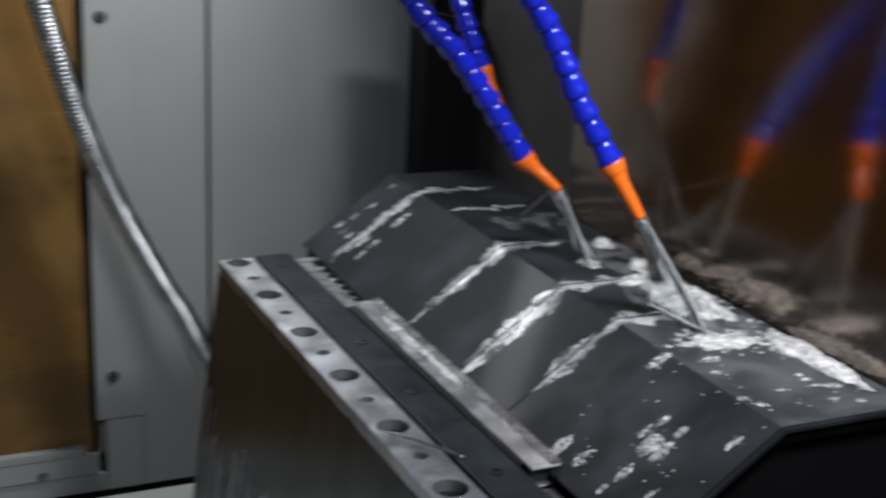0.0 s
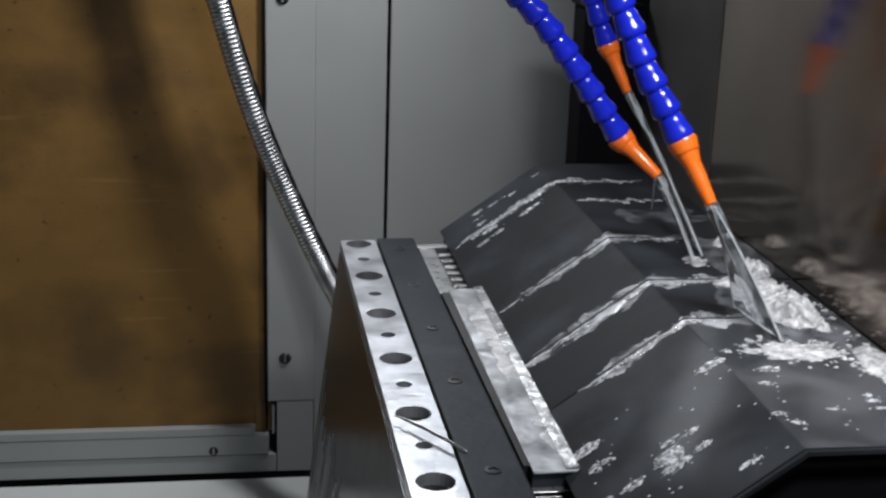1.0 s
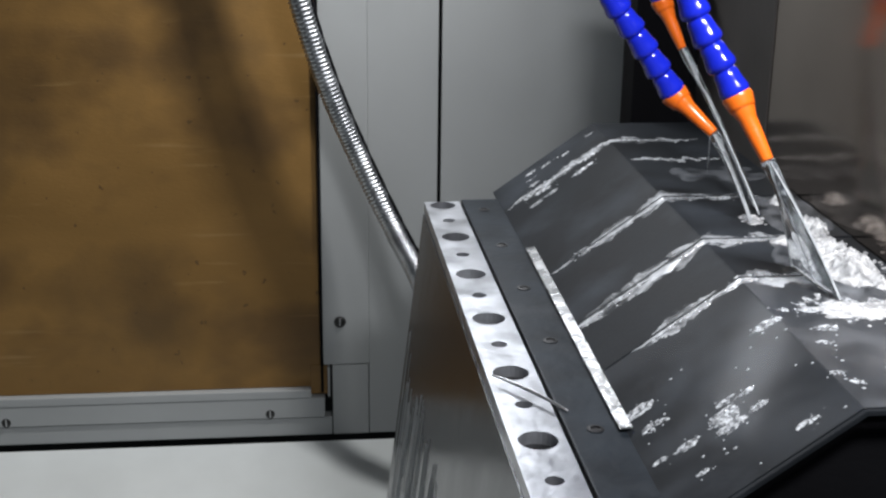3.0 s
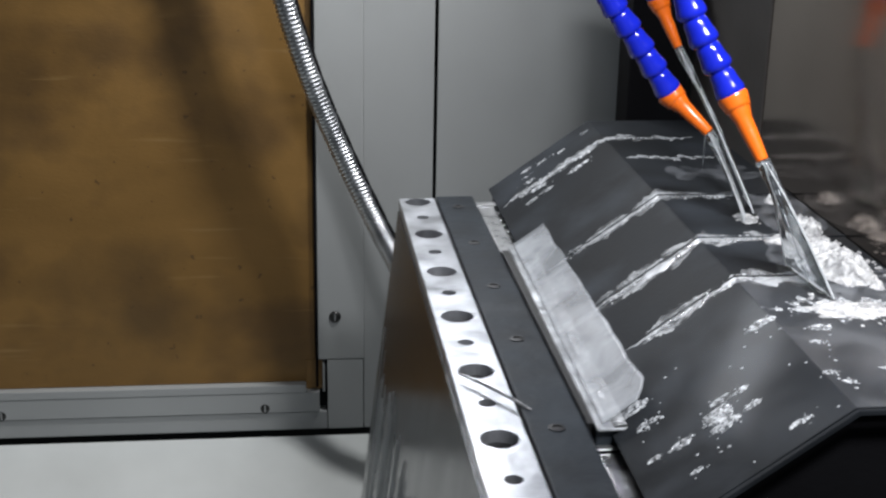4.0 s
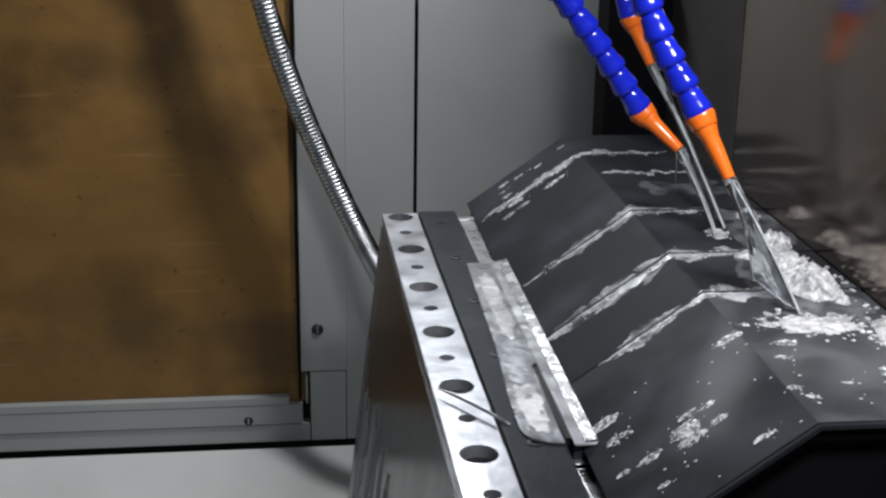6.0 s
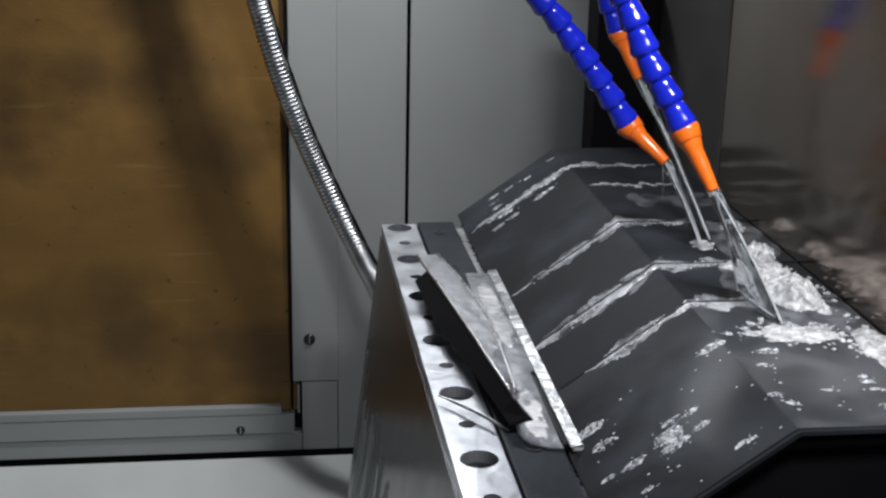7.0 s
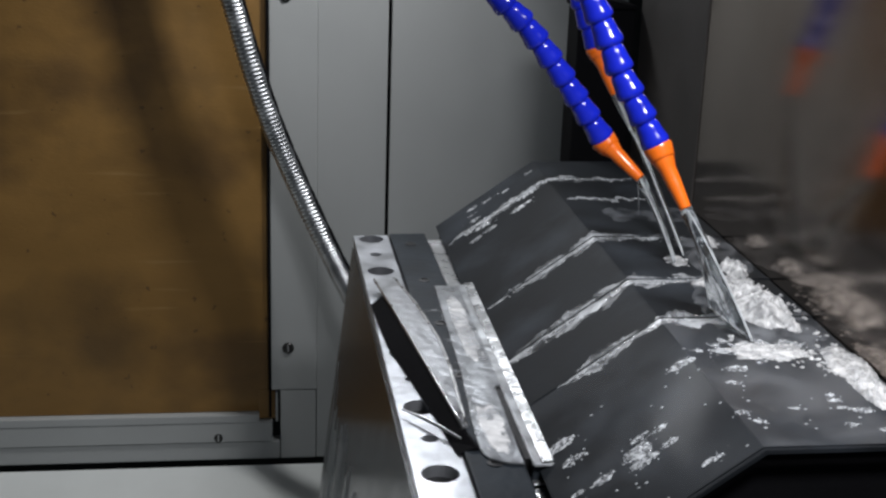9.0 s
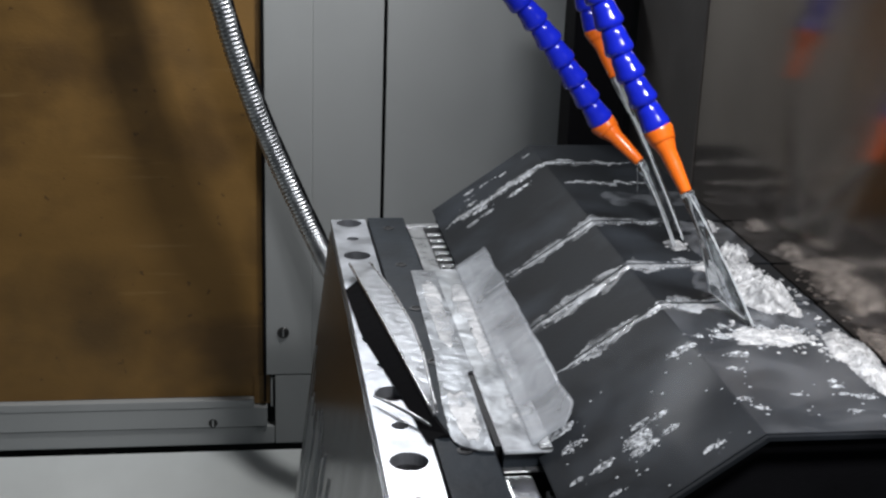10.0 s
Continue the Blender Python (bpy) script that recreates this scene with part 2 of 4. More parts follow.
def access_door():
    d = thing("access_door", "grey sheet-steel access door frame around a stained brown tinted board", "door", (0, 0, 0))
    part("board", box(-1.165, -0.191, WALL + 0.008, WALL + 0.020, 0.6185, 1.80, 0.001), BOARD, d, "amber brown tinted board, oil-stained")
    part("board_corner", box(-0.2055, -0.1815, WALL + 0.0065, WALL + 0.0078, 0.6075, 0.652, 0.0004), BOARD, d, "brown board showing below the stile")
    part("bead", box(-0.1812, -0.1782, WALL + 0.002, WALL + 0.012, 0.604, 0.650, 0.0008), PAINT, d)
    part("stile", box(-0.187, -0.1225, WALL - 0.0006, WALL + 0.02, 0.655, 1.80, 0.0015), PAINT, d)
    part("panel", box(-0.1225, -0.028, WALL + 0.0004, WALL + 0.02, 0.546, 1.80, 0.0012), PAINT, d)
    part("filler", box(-0.1745, -0.1235, WALL, WALL + 0.02, 0.546, 0.654, 0.001), PAINT, d)
    part("gasket", box(-0.1908, -0.1872, WALL + 0.001, WALL + 0.012, 0.612, 1.80), BLACK, d, "black door gasket")
    part("rail_upper", box(-1.165, -0.186, WALL - 0.003, WALL + 0.02, 0.5750, 0.6055, 0.0015), PAINT, d)
    part("rail_lower", box(-1.165, -0.1757, WALL, WALL + 0.02, 0.546, 0.5735, 0.0015), PAINT, d)
    part("sill", box(-1.165, -0.205, WALL - 0.004, WALL + 0.02, 0.6060, 0.6180, 0.0012), PAINT, d, "thin pale glazing strip")
    for x, z in SCREWS:
        screw(d, x, z)


SCREWS = ((-0.163, 0.72), (-0.264, 0.582), (-0.165, 1.218), (-0.63, 0.582))
access_door()


# ---- telescopic way cover ----
RIDGE = (0.106, 1.0755)
STEPS = (0.722, 0.432, 0.312, 0.222, 0.0)


def cover_outline(rise, t=0.0025):
    outer = [(-0.001, 0.999 + rise), (RIDGE[0], RIDGE[1] + rise), (0.2275, RIDGE[1] + rise)]
    inner = [(0.2275, RIDGE[1] + rise - t), (RIDGE[0] + 0.001, RIDGE[1] + rise - t), (0.002, 0.999 + rise - t * 0.4)]
    return outer + inner


def way_cover():
    c = thing("way_cover", "stepped dark wet steel telescopic way cover with a sloping flank", "machine cover", (0, 0, 0))
    n = len(STEPS) - 1
    for k in range(n):
        rise = 0.0004 * (n - 1 - k)
        y1, y0 = STEPS[k], STEPS[k + 1]
        seg = part("segment", prism(cover_outline(rise), y0 - (0.0 if k == n - 1 else 0.004), y1, 0.0006), COVER, c)
        rim = [(x, z + 0.0007) for x, z in cover_outline(rise)[:3]] + [(x, z + 0.0002) for x, z in cover_outline(rise)[3:]]
        part("rim", prism(rim, y0 - 0.0048, y0 - 0.0015, 0.0004), COVER, seg)
    part("seal", prism([(0.0, 1.0063), (0.0, 1.0072), (0.0085, 1.0084), (0.0085, 1.0063)], 0.1235, 0.505, 0.0004), SEAL, c, "pale wet sealing strip along the cover's foot")
    part("end_plate", prism([(-0.001, 0.9955), (RIDGE[0], 1.0715), (0.2265, 1.0715), (0.2265, 0.60), (-0.001, 0.60)], 0.004, 0.016), BLACK, c, "black rubber end plate")
    part("far_plate", prism([(0.003, 0.998), (RIDGE[0], 1.0735), (0.2265, 1.0735), (0.2265, 0.60), (0.003, 0.60)], 0.700, 0.715), COVER, c)


way_cover()


def dark_column():
    c = thing("column", "black rubber-clad guard column behind the way cover", "guard", (0, 0, 0))
    part("body", box(0.156, 0.222, 0.746, 0.80, 0.60, 1.245, 0.003), BLACK, c)
    part("cap", prism([(0.153, 1.2455), (0.222, 1.2455), (0.222, 1.249), (0.156, 1.262)], 0.742, 0.803, 0.001), BLACK, c)


dark_column()


# ---- moving table ----
def plate_with_holes(x0, x1, y0, y1, z0, z1, holes):
    """A bar with round blind holes in its top: each cell of the top is cut around its hole."""
    bm = bmesh.new()
    sides = 24
    cuts = [y1] + [(a[1] + b[1]) / 2 for a, b in zip(holes, holes[1:])] + [y0]
    for (hx, hy, r, depth), top, low in zip(holes, cuts, cuts[1:]):
        ring, edge, floor_ring = [], [], []
        for k in range(sides):
            a = 2 * math.pi * (k + 0.5) / sides
            dx, dy = math.cos(a), math.sin(a)
            ring.append(bm.verts.new((hx + r * dx, hy + r * dy, z1)))
            floor_ring.append(bm.verts.new((hx + r * dx, hy + r * dy, z1 - depth)))
            s = min(((x1 - hx) if dx > 0 else (x0 - hx)) / dx, ((top - hy) if dy > 0 else (low - hy)) / dy)
            edge.append(bm.verts.new((hx + s * dx, hy + s * dy, z1)))
        for k in range(sides):
            j = (k + 1) % sides
            e, f = edge[k].co, edge[j].co
            if abs(e.x - f.x) > 1e-6 and abs(e.y - f.y) > 1e-6:
                cx = x1 if max(e.x, f.x) > x1 - 1e-6 else x0
                cy = top if max(e.y, f.y) > top - 1e-6 else low
                c = bm.verts.new((cx, cy, z1))
                bm.faces.new((ring[k], edge[k], c, edge[j], ring[j]))
            else:
                bm.faces.new((ring[k], edge[k], edge[j], ring[j]))
            bm.faces.new((ring[k], ring[j], floor_ring[j], floor_ring[k]))
        bm.faces.new(floor_ring)
    low = [bm.verts.new(v) for v in ((x0, y0, z1), (x1, y0, z1), (x1, y1, z1), (x0, y1, z1), (x0, y0, z0), (x1, y0, z0), (x1, y1, z0), (x0, y1, z0))]
    for q in ((0, 1, 5, 4), (1, 2, 6, 5), (2, 3, 7, 6), (3, 0, 4, 7), (4, 5, 6, 7)):
        bm.faces.new([low[i] for i in q])
    bmesh.ops.recalc_face_normals(bm, faces=bm.faces[:])
    return bm


def machine_table():
    t = thing("machine_table", "sliding steel machine table with drilled bright rail", "machine table", (0, 0, 1.0))
    holes = []
    for k in range(7):
        y = 0.676 - 0.1103 * k
        holes.append((0.0185, y, 0.0135, 0.010))
        holes.append((0.0185, y - 0.0552, 0.0062, 0.010))
    rail = part("rail", plate_with_holes(0.0, 0.0375, -0.12, 0.6815 + 0.008, -0.012, 0.0, holes), RAIL, t, "bright wet ground-steel rail with bolt holes")
    for hx, hy, r, depth in holes:
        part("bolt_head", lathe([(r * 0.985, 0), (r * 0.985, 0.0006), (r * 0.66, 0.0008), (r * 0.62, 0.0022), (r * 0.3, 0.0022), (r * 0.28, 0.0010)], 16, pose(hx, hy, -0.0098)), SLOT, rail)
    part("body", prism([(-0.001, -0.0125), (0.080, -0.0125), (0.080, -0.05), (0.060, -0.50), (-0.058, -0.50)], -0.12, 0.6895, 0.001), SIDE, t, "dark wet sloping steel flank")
    part("keeper_strip", box(0.039, 0.0785, -0.12, 0.685, -0.012, 0.0035, 0.0015), STRIP, t, "dark blued-steel keeper strip")
    for y in (0.675, 0.555, 0.435, 0.315, 0.16, 0.05):
        part("strip_screw", lathe([(0.0058, 0), (0.0058, 0.0008), (0.0035, 0.0011), (0.0033, 0.0002)], 14, pose(0.058, y - 0.03, 0.0034)), SLOT, t)
    # channel floor takes the hole colour, so its shade is painted
    part("channel", box(0.0795, 0.20, -0.12, 0.685, -0.045, -0.03), SLOT, t, "channel floor coloured near-black for shade")
    part("back_lip", box(0.080, 0.135, 0.664, 0.676, -0.0295, -0.001, 0.001), EDGE, t, "bright rear lip of the channel")
    part("guide_block", box(0.081, 0.098, 0.514, 0.663, -0.0295, -0.002, 0.0015), EDGE, t, "scratched steel guide block")
    # bright slats over black stand in for highlights on dark bellows folds
    for k in range(-1, 6):
        part("slat", box(0.0995, 0.130, 0.538 + 0.0205 * k, 0.5465 + 0.0205 * k, -0.0295, -0.0035, 0.001), EDGE, t, "bright slat in place of the highlight on a bellows fold")
    part("bellows_base", box(0.098, 0.17, 0.512, 0.662, -0.0297, -0.016), BLACK, t, "black bed of the bellows folds")
    outline = [(0.0838, 0.1215), (0.20, 0.1215), (0.20, 0.503), (0.0870, 0.5035)]
    part("slide_plate", slab(outline, 0.0038, 0.0060, 0.0006), PLATE, t, "bright wet slide plate running under the way cover")
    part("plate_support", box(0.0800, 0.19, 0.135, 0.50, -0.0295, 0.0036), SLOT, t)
    part("front_block", box(0.083, 0.103, -0.10, 0.118, -0.0295, -0.010, 0.002), EDGE, t, "scratched steel channel block ahead of the plate")
    part("plate_front", box(0.0838, 0.19, 0.1250, 0.1295, -0.0295, 0.0036, 0.0005), STRIP, t, "dark front face under the slide plate")
    part("front_bead", box(0.0835, 0.19, 0.1195, 0.1248, -0.0095, -0.0075, 0.0006), EDGE, t, "bright bead along the plate front")
    # near bellows folds, their highlights again built as bright slats
    for k in range(5):
        part("slat", box(0.1085, 0.142, 0.012 + 0.0195 * k, 0.0205 + 0.0195 * k, -0.0295, -0.012, 0.001), EDGE, t, "bright slat in place of the highlight on a bellows fold")
    return t


TABLE = machine_table()


def loose_plate():
    """A thin sheet that lies inside the slide plate until it slips out sideways over the keeper strip."""
    p = thing("loose_plate", "thin wet steel sheet slipped out beside the slide plate", "steel sheet", (0, 0, 1.0))
    outline = [(0.0775, 0.1245), (0.0803, 0.2585), (0.0870, 0.2610), (0.0920, 0.5015), (0.0650, 0.5025), (0.0585, 0.290), (0.0522, 0.2000), (0.0506, 0.1500), (0.0520, 0.1410), (0.0555, 0.1335), (0.0660, 0.1265)]
    part("sheet", slab(outline, 0.0042, 0.0056, 0.0004), WING, p, "wet sheet with a rounded corner")
    return p


LOOSE = loose_plate()

# ---- coolant hoses ----


def coolant_hose(points, label, tip_len=0.056, r=0.0118, pitch=0.0205):
    """Ball-jointed hose from its upper end to the collar, then the nozzle to the last point."""
    *run, tip = points
    h = thing("coolant_hose", label, "coolant hose", (0, 0, 0), "coolant hoses")
    path = even_path(run, pitch)
    for a, b in zip(path, path[1:]):
        way = (b - a).normalized()
        m = Matrix.Translation(a) @ way.to_track_quat("Z", "Y").to_matrix().to_4x4()
        prof = [(r * 0.64, -0.003), (r * 0.80, -0.0012), (r * 0.90, 0.0015), (r * 0.93, 0.0050), (r * 0.98, 0.0085), (r * 1.06, 0.0115), (r * 1.10, 0.0140), (r * 1.07, 0.0160), (r * 0.95, 0.0174), (r * 0.80, 0.0182), (r * 0.70, 0.0200)]
        part("link", lathe(prof, 20, m), BLUE, h, "", True)
    a, b = path[-1], Vector(tip)
    way = (b - a).normalized()
    m = Matrix.Translation(a) @ way.to_track_quat("Z", "Y").to_matrix().to_4x4()
    ln = (b - a).length
    prof = [(r * 0.7, -0.002), (r * 0.92, 0.002), (r * 0.90, ln * 0.14), (r * 0.70, ln * 0.30), (r * 0.64, ln * 0.34), (r * 0.60, ln * 0.55), (r * 0.44, ln * 0.98), (r * 0.41, ln), (r * 0.30, ln), (r * 0.28, ln - 0.006)]
    collar = [(r * 0.80, -0.0035), (r * 1.04, -0.003), (r * 1.11, -0.0015), (r * 1.09, 0.001), (r * 0.97, 0.006), (r * 0.92, 0.0085), (r * 0.88, 0.0085)]
    nozzle = part("nozzle", lathe(prof, 24, m), ORANGE, h, "orange tapered nozzle", True)
    part("collar", lathe(collar, 24, m), ORANGE, nozzle, "flared orange collar", True)
    return h


HOSES = (
    ((-0.1045, 0.3862, 1.83), (-0.095, 0.3862, 1.5425), (-0.0285, 0.3815, 1.3382), (0.0060, 0.3785, 1.2915), (0.0275, 0.380, 1.2700), (0.0532, 0.382, 1.2375), (0.0780, 0.383, 1.2035), (0.0973, 0.383, 1.1765), (0.1254, 0.3615, 1.1492)),
    ((-0.0274, 0.265, 1.83), (-0.0177, 0.265, 1.5477), (0.0150, 0.259, 1.3700), (0.0470, 0.2555, 1.3090), (0.0605, 0.2500, 1.2800), (0.0710, 0.2450, 1.2550), (0.0862, 0.2380, 1.2275), (0.0985, 0.2320, 1.2045), (0.1156, 0.2096, 1.1653)),
    ((0.0525, 0.5629, 1.83), (0.0622, 0.5629, 1.5452), (0.0894, 0.5435, 1.3415), (0.1050, 0.5340, 1.2784), (0.1230, 0.5300, 1.2325), (0.1400, 0.5145, 1.1925)),
)
for pts, r in zip(HOSES, (0.0102, 0.0100, 0.0092)):
    coolant_hose(pts, "blue ball-jointed coolant hose with an orange nozzle above the way cover", r=r)


# ---- conduit ----
def conduit():
    c = thing("conduit", "flexible galvanised steel cable conduit hanging down to the table", "conduit", (0, 0, 0))
    path = even_path(((-0.33, 1.0, 1.83), (-0.292, 1.0, 1.55), (-0.252, 1.0, 1.30), (-0.2225, 1.0, 1.177), (-0.189, 1.0, 1.07), (-0.150, 1.0, 0.974), (-0.107, 0.975, 0.885), (-0.082, 0.95, 0.84), (-0.055, 0.935, 0.775), (-0.03, 0.92, 0.70)), 0.0021)
    part("hose", tube(path, lambda t, i: 0.0147 if i % 3 else 0.0125, 16), CHROME, c, "ribbed steel hose", True)
    side = [p + Vector((0.0142, -0.0085, 0.004)) for p in path[::6]]
    part("cable", tube(side, lambda t, i: 0.0019 if i % 5 else 0.0012, 8), BLACK, c, "thin black cable beside the hose", True)
    return c


CONDUIT = conduit()


# ---- lamps of the machine ----
def machine_lamp(at, size, arm, label):
    """A flat lamp body whose open face is the light, with an arm to what it hangs from."""
    eye, target = at
    m = look(eye, target)
    lamp = thing("machine_lamp", label, "lamp", (0, 0, 0), "machine lamps")
    lamp.matrix_basis = m
    part("housing", box(-size[0] / 2 - 0.006, size[0] / 2 + 0.006, -size[1] / 2 - 0.006, size[1] / 2 + 0.006, 0.004, 0.026, 0.002), HOUSING, lamp)
    back = m.inverted() @ Vector(arm)
    part("arm", tube([Vector((0, 0, 0.024)), Vector((0, 0, 0.03)), back], 0.006, 10), HOUSING, lamp)


machine_lamp(LAMP_SIDE, (0.075, 0.06), (0.18, 0.75, 1.822), "small aluminium work lamp under the enclosure ceiling")
machine_lamp(LAMP_BACK, (0.34, 0.06), (-0.10, 1.06, 1.54), "long aluminium work lamp fixed to the rear panel")
machine_lamp(LAMP_DOOR, (0.34, 0.10), (0.20, -0.30, 1.822), "long aluminium work lamp under the enclosure ceiling")


# ---- water ----
def on_cover(x, y, lift=0.0):
    """The place on the way cover's skin over x, y."""
    k = next((i for i in range(len(STEPS) - 1) if y >= STEPS[i + 1]), len(STEPS) - 2)
    z = 0.999 + (RIDGE[1] - 0.999) * min(1.0, (x + 0.001) / (RIDGE[0] + 0.001)) + 0.0004 * (len(STEPS) - 2 - k)
    return Vector((x, y, z + lift))


def stuff(name, bm, material, label, smooth=True):
    return tagged(part(name, bm, material, None, "", smooth), label, "water", kind="stuff")


def wandering(y, x0, x1, seed, sway, n=90):
    return [on_cover(x0 + (x1 - x0) * i / n, y + sway * noise.noise((i * 0.09, seed, 0)) + 0.4 * sway * noise.noise((i * 0.4, seed, 5)), 0.0002) for i in range(n + 1)]


RUN = water_shader("aerated_water", 0.42, 0.12, bump=0.5, scale=150)


def veil(name, low, high, scale=60, colour=(0.86, 0.90, 0.94), relief=0.4):
    """Thin aerated water: white bubbles with clear gaps between them."""
    m = shader(name, colour, 0.25, 0.0, 0.05, scale, relief, scale * 3, coat=0.5)
    nt = m.node_tree
    co = nt.nodes.new("ShaderNodeTexCoord")
    t = nt.nodes.new("ShaderNodeTexNoise")
    t.inputs["Scale"].default_value, t.inputs["Detail"].default_value, t.inputs["Distortion"].default_value = scale, 6, 0.6
    r = nt.nodes.new("ShaderNodeMapRange")
    r.inputs[1].default_value, r.inputs[2].default_value, r.inputs[3].default_value, r.inputs[4].default_value = 0.40, 0.66, low, high
    nt.links.new(co.outputs["Object"], t.inputs["Vector"])
    nt.links.new(t.outputs["Fac"], r.inputs[0])
    nt.links.new(r.outputs[0], nt.nodes["Principled BSDF"].inputs["Alpha"])
    return m


MIST = veil("thin_aerated_film", 0.0, 0.62, 40)
BAND = veil("aerated_band", 0.10, 0.66, 50)
POOL = veil("milky_pool", 0.22, 1.0, 42, (0.95, 0.97, 1.0), 0.3)
DROPS = veil("bubbly_drops", 0.15, 1.0, 260)
SKIM = veil("bubble_skim", 0.0, 0.15, 45, (0.70, 0.74, 0.80))
WASH = veil("washing_water", 0.0, 0.32, 70)
CHURN = veil("churned_foam", 0.34, 1.0, 120, (0.95, 0.97, 0.99), 0.8)
STREAM = veil("streaming_froth", 0.0, 0.68, 34)


def rivulets():
    """Water that runs along the rims of the cover: flat uneven ribbons broken by gaps."""
    rnd = random.Random(4)
    layers = ((MIST, 3.6, 0.0), (BAND, 2.0, 0.0002), (RUN, 0.55, 0.0004))
    meshes = [bmesh.new() for _ in layers]
    for y, x0, x1, w, sway in ((0.640, 0.004, 0.20, 0.0030, 0.012), (0.428, 0.010, 0.19, 0.0042, 0.006), (0.306, 0.002, 0.19, 0.0046, 0.004), (0.217, 0.030, 0.190, 0.0036, 0.004), (0.56, 0.11, 0.20, 0.002, 0.012), (0.165, 0.125, 0.20, 0.0026, 0.012)):
        path = wandering(y, x0, x1, rnd.random() * 50, sway)
        seed = rnd.random() * 30
        for bm, (mat, wide, lift) in zip(meshes, layers):
            ring = []
            for i, c in enumerate(path):
                t = i / (len(path) - 1)
                a = 0.75 + 0.8 * noise.noise((i * 0.10, seed, wide)) + 0.4 * noise.noise((i * 0.5, seed, wide + 2))
                if wide < 1:
                    a -= 0.60
                if c.x > RIDGE[0]:
                    a *= 1.15
                a = max(0.03, a * min(1.0, 5 * t + 0.05, 6 * (1 - t) + 0.05))
                rw, rh = w * wide * a, (0.0002 + 0.0003 * min(1.2, a)) * (0.5 if wide > 2 else 1.0)
                way = (path[min(i + 1, len(path) - 1)] - path[max(i - 1, 0)]).normalized()
                across = (Vector((0, 1, 0)) - way * way.y).normalized()
                up = way.cross(across)
                up = up if up.z > 0 else -up
                ring.append([bm.verts.new(on_cover(c.x, c.y + across.y * rw * u, lift) + up * (0.0002 + rh * (1 - u * u))) for u in (-1, -0.7, -0.35, 0, 0.35, 0.7, 1)])
            for p, q in zip(ring, ring[1:]):
                for k in range(6):
                    bm.faces.new((p[k], p[k + 1], q[k + 1], q[k]))
        for _ in range(60):
            c = path[rnd.randrange(4, len(path) - 4)]
            s = rnd.uniform(0.0003, 0.0010)
            off = rnd.gauss(0, 1.0 * w)
            blob(meshes[2], on_cover(c.x, c.y + off, 0.0002), s * 1.9, s * 1.2, s * 0.7, rnd, Euler((0, -0.62 if c.x < RIDGE[0] else 0.0, rnd.uniform(-0.4, 0.4))).to_matrix().to_4x4())
    for bm, (mat, wide, lift), name in zip(meshes, layers, ("thin_water", "water_band", "rivulets")):
        stuff(name, bm, mat, "whitish rivulets of coolant along the rims of the way cover")


rivulets()


def coolant_film():
    """The thin milky film that flows over the cover: denser on the flat top, patchy on the flank. Its pale colour also
    stands in for the wet sheen.
    """
    for name, x0, x1, mat, label in (("top_film", RIDGE[0], 0.2262, FILM_TOP, "thin milky coolant film whose pale tone gives the flat its wet sheen"), ("flank_film", 0.0005, RIDGE[0], FILM_FLANK, "patchy bluish coolant film giving the flank its sheen patches")):
        bm = bmesh.new()
        for y1, y0 in list(zip(STEPS, STEPS[1:]))[-1:]:
            nx, ny = 10, 16
            grid = []
            for j in range(ny + 1):
                y = y0 + 0.001 + (y1 - y0 - 0.006) * j / ny
                grid.append([bm.verts.new(on_cover(x0 + (x1 - x0) * i / nx, y, 0.0005 + 0.0003 * noise.noise((i * 0.4, y * 40, 3)))) for i in range(nx + 1)])
            for a, b in zip(grid, grid[1:]):
                for i in range(nx):
                    bm.faces.new((a[i], a[i + 1], b[i + 1], b[i]))
        stuff(name, bm, mat, label)


# pale matt colours that paint the cover's sheen along with the film
FILM_TOP = veil("milky_film", 0.04, 0.15, 16, (0.70, 0.73, 0.78), 0.25)
FILM_FLANK = veil("flank_film", 0.0, 0.035, 13, (0.62, 0.68, 0.76), 0.2)
for film in (FILM_TOP, FILM_FLANK):
    film.node_tree.nodes["Principled BSDF"].inputs["Coat Weight"].default_value = 0.0
    film.node_tree.nodes["Principled BSDF"].inputs["Specular IOR Level"].default_value = 0.2
coolant_film()


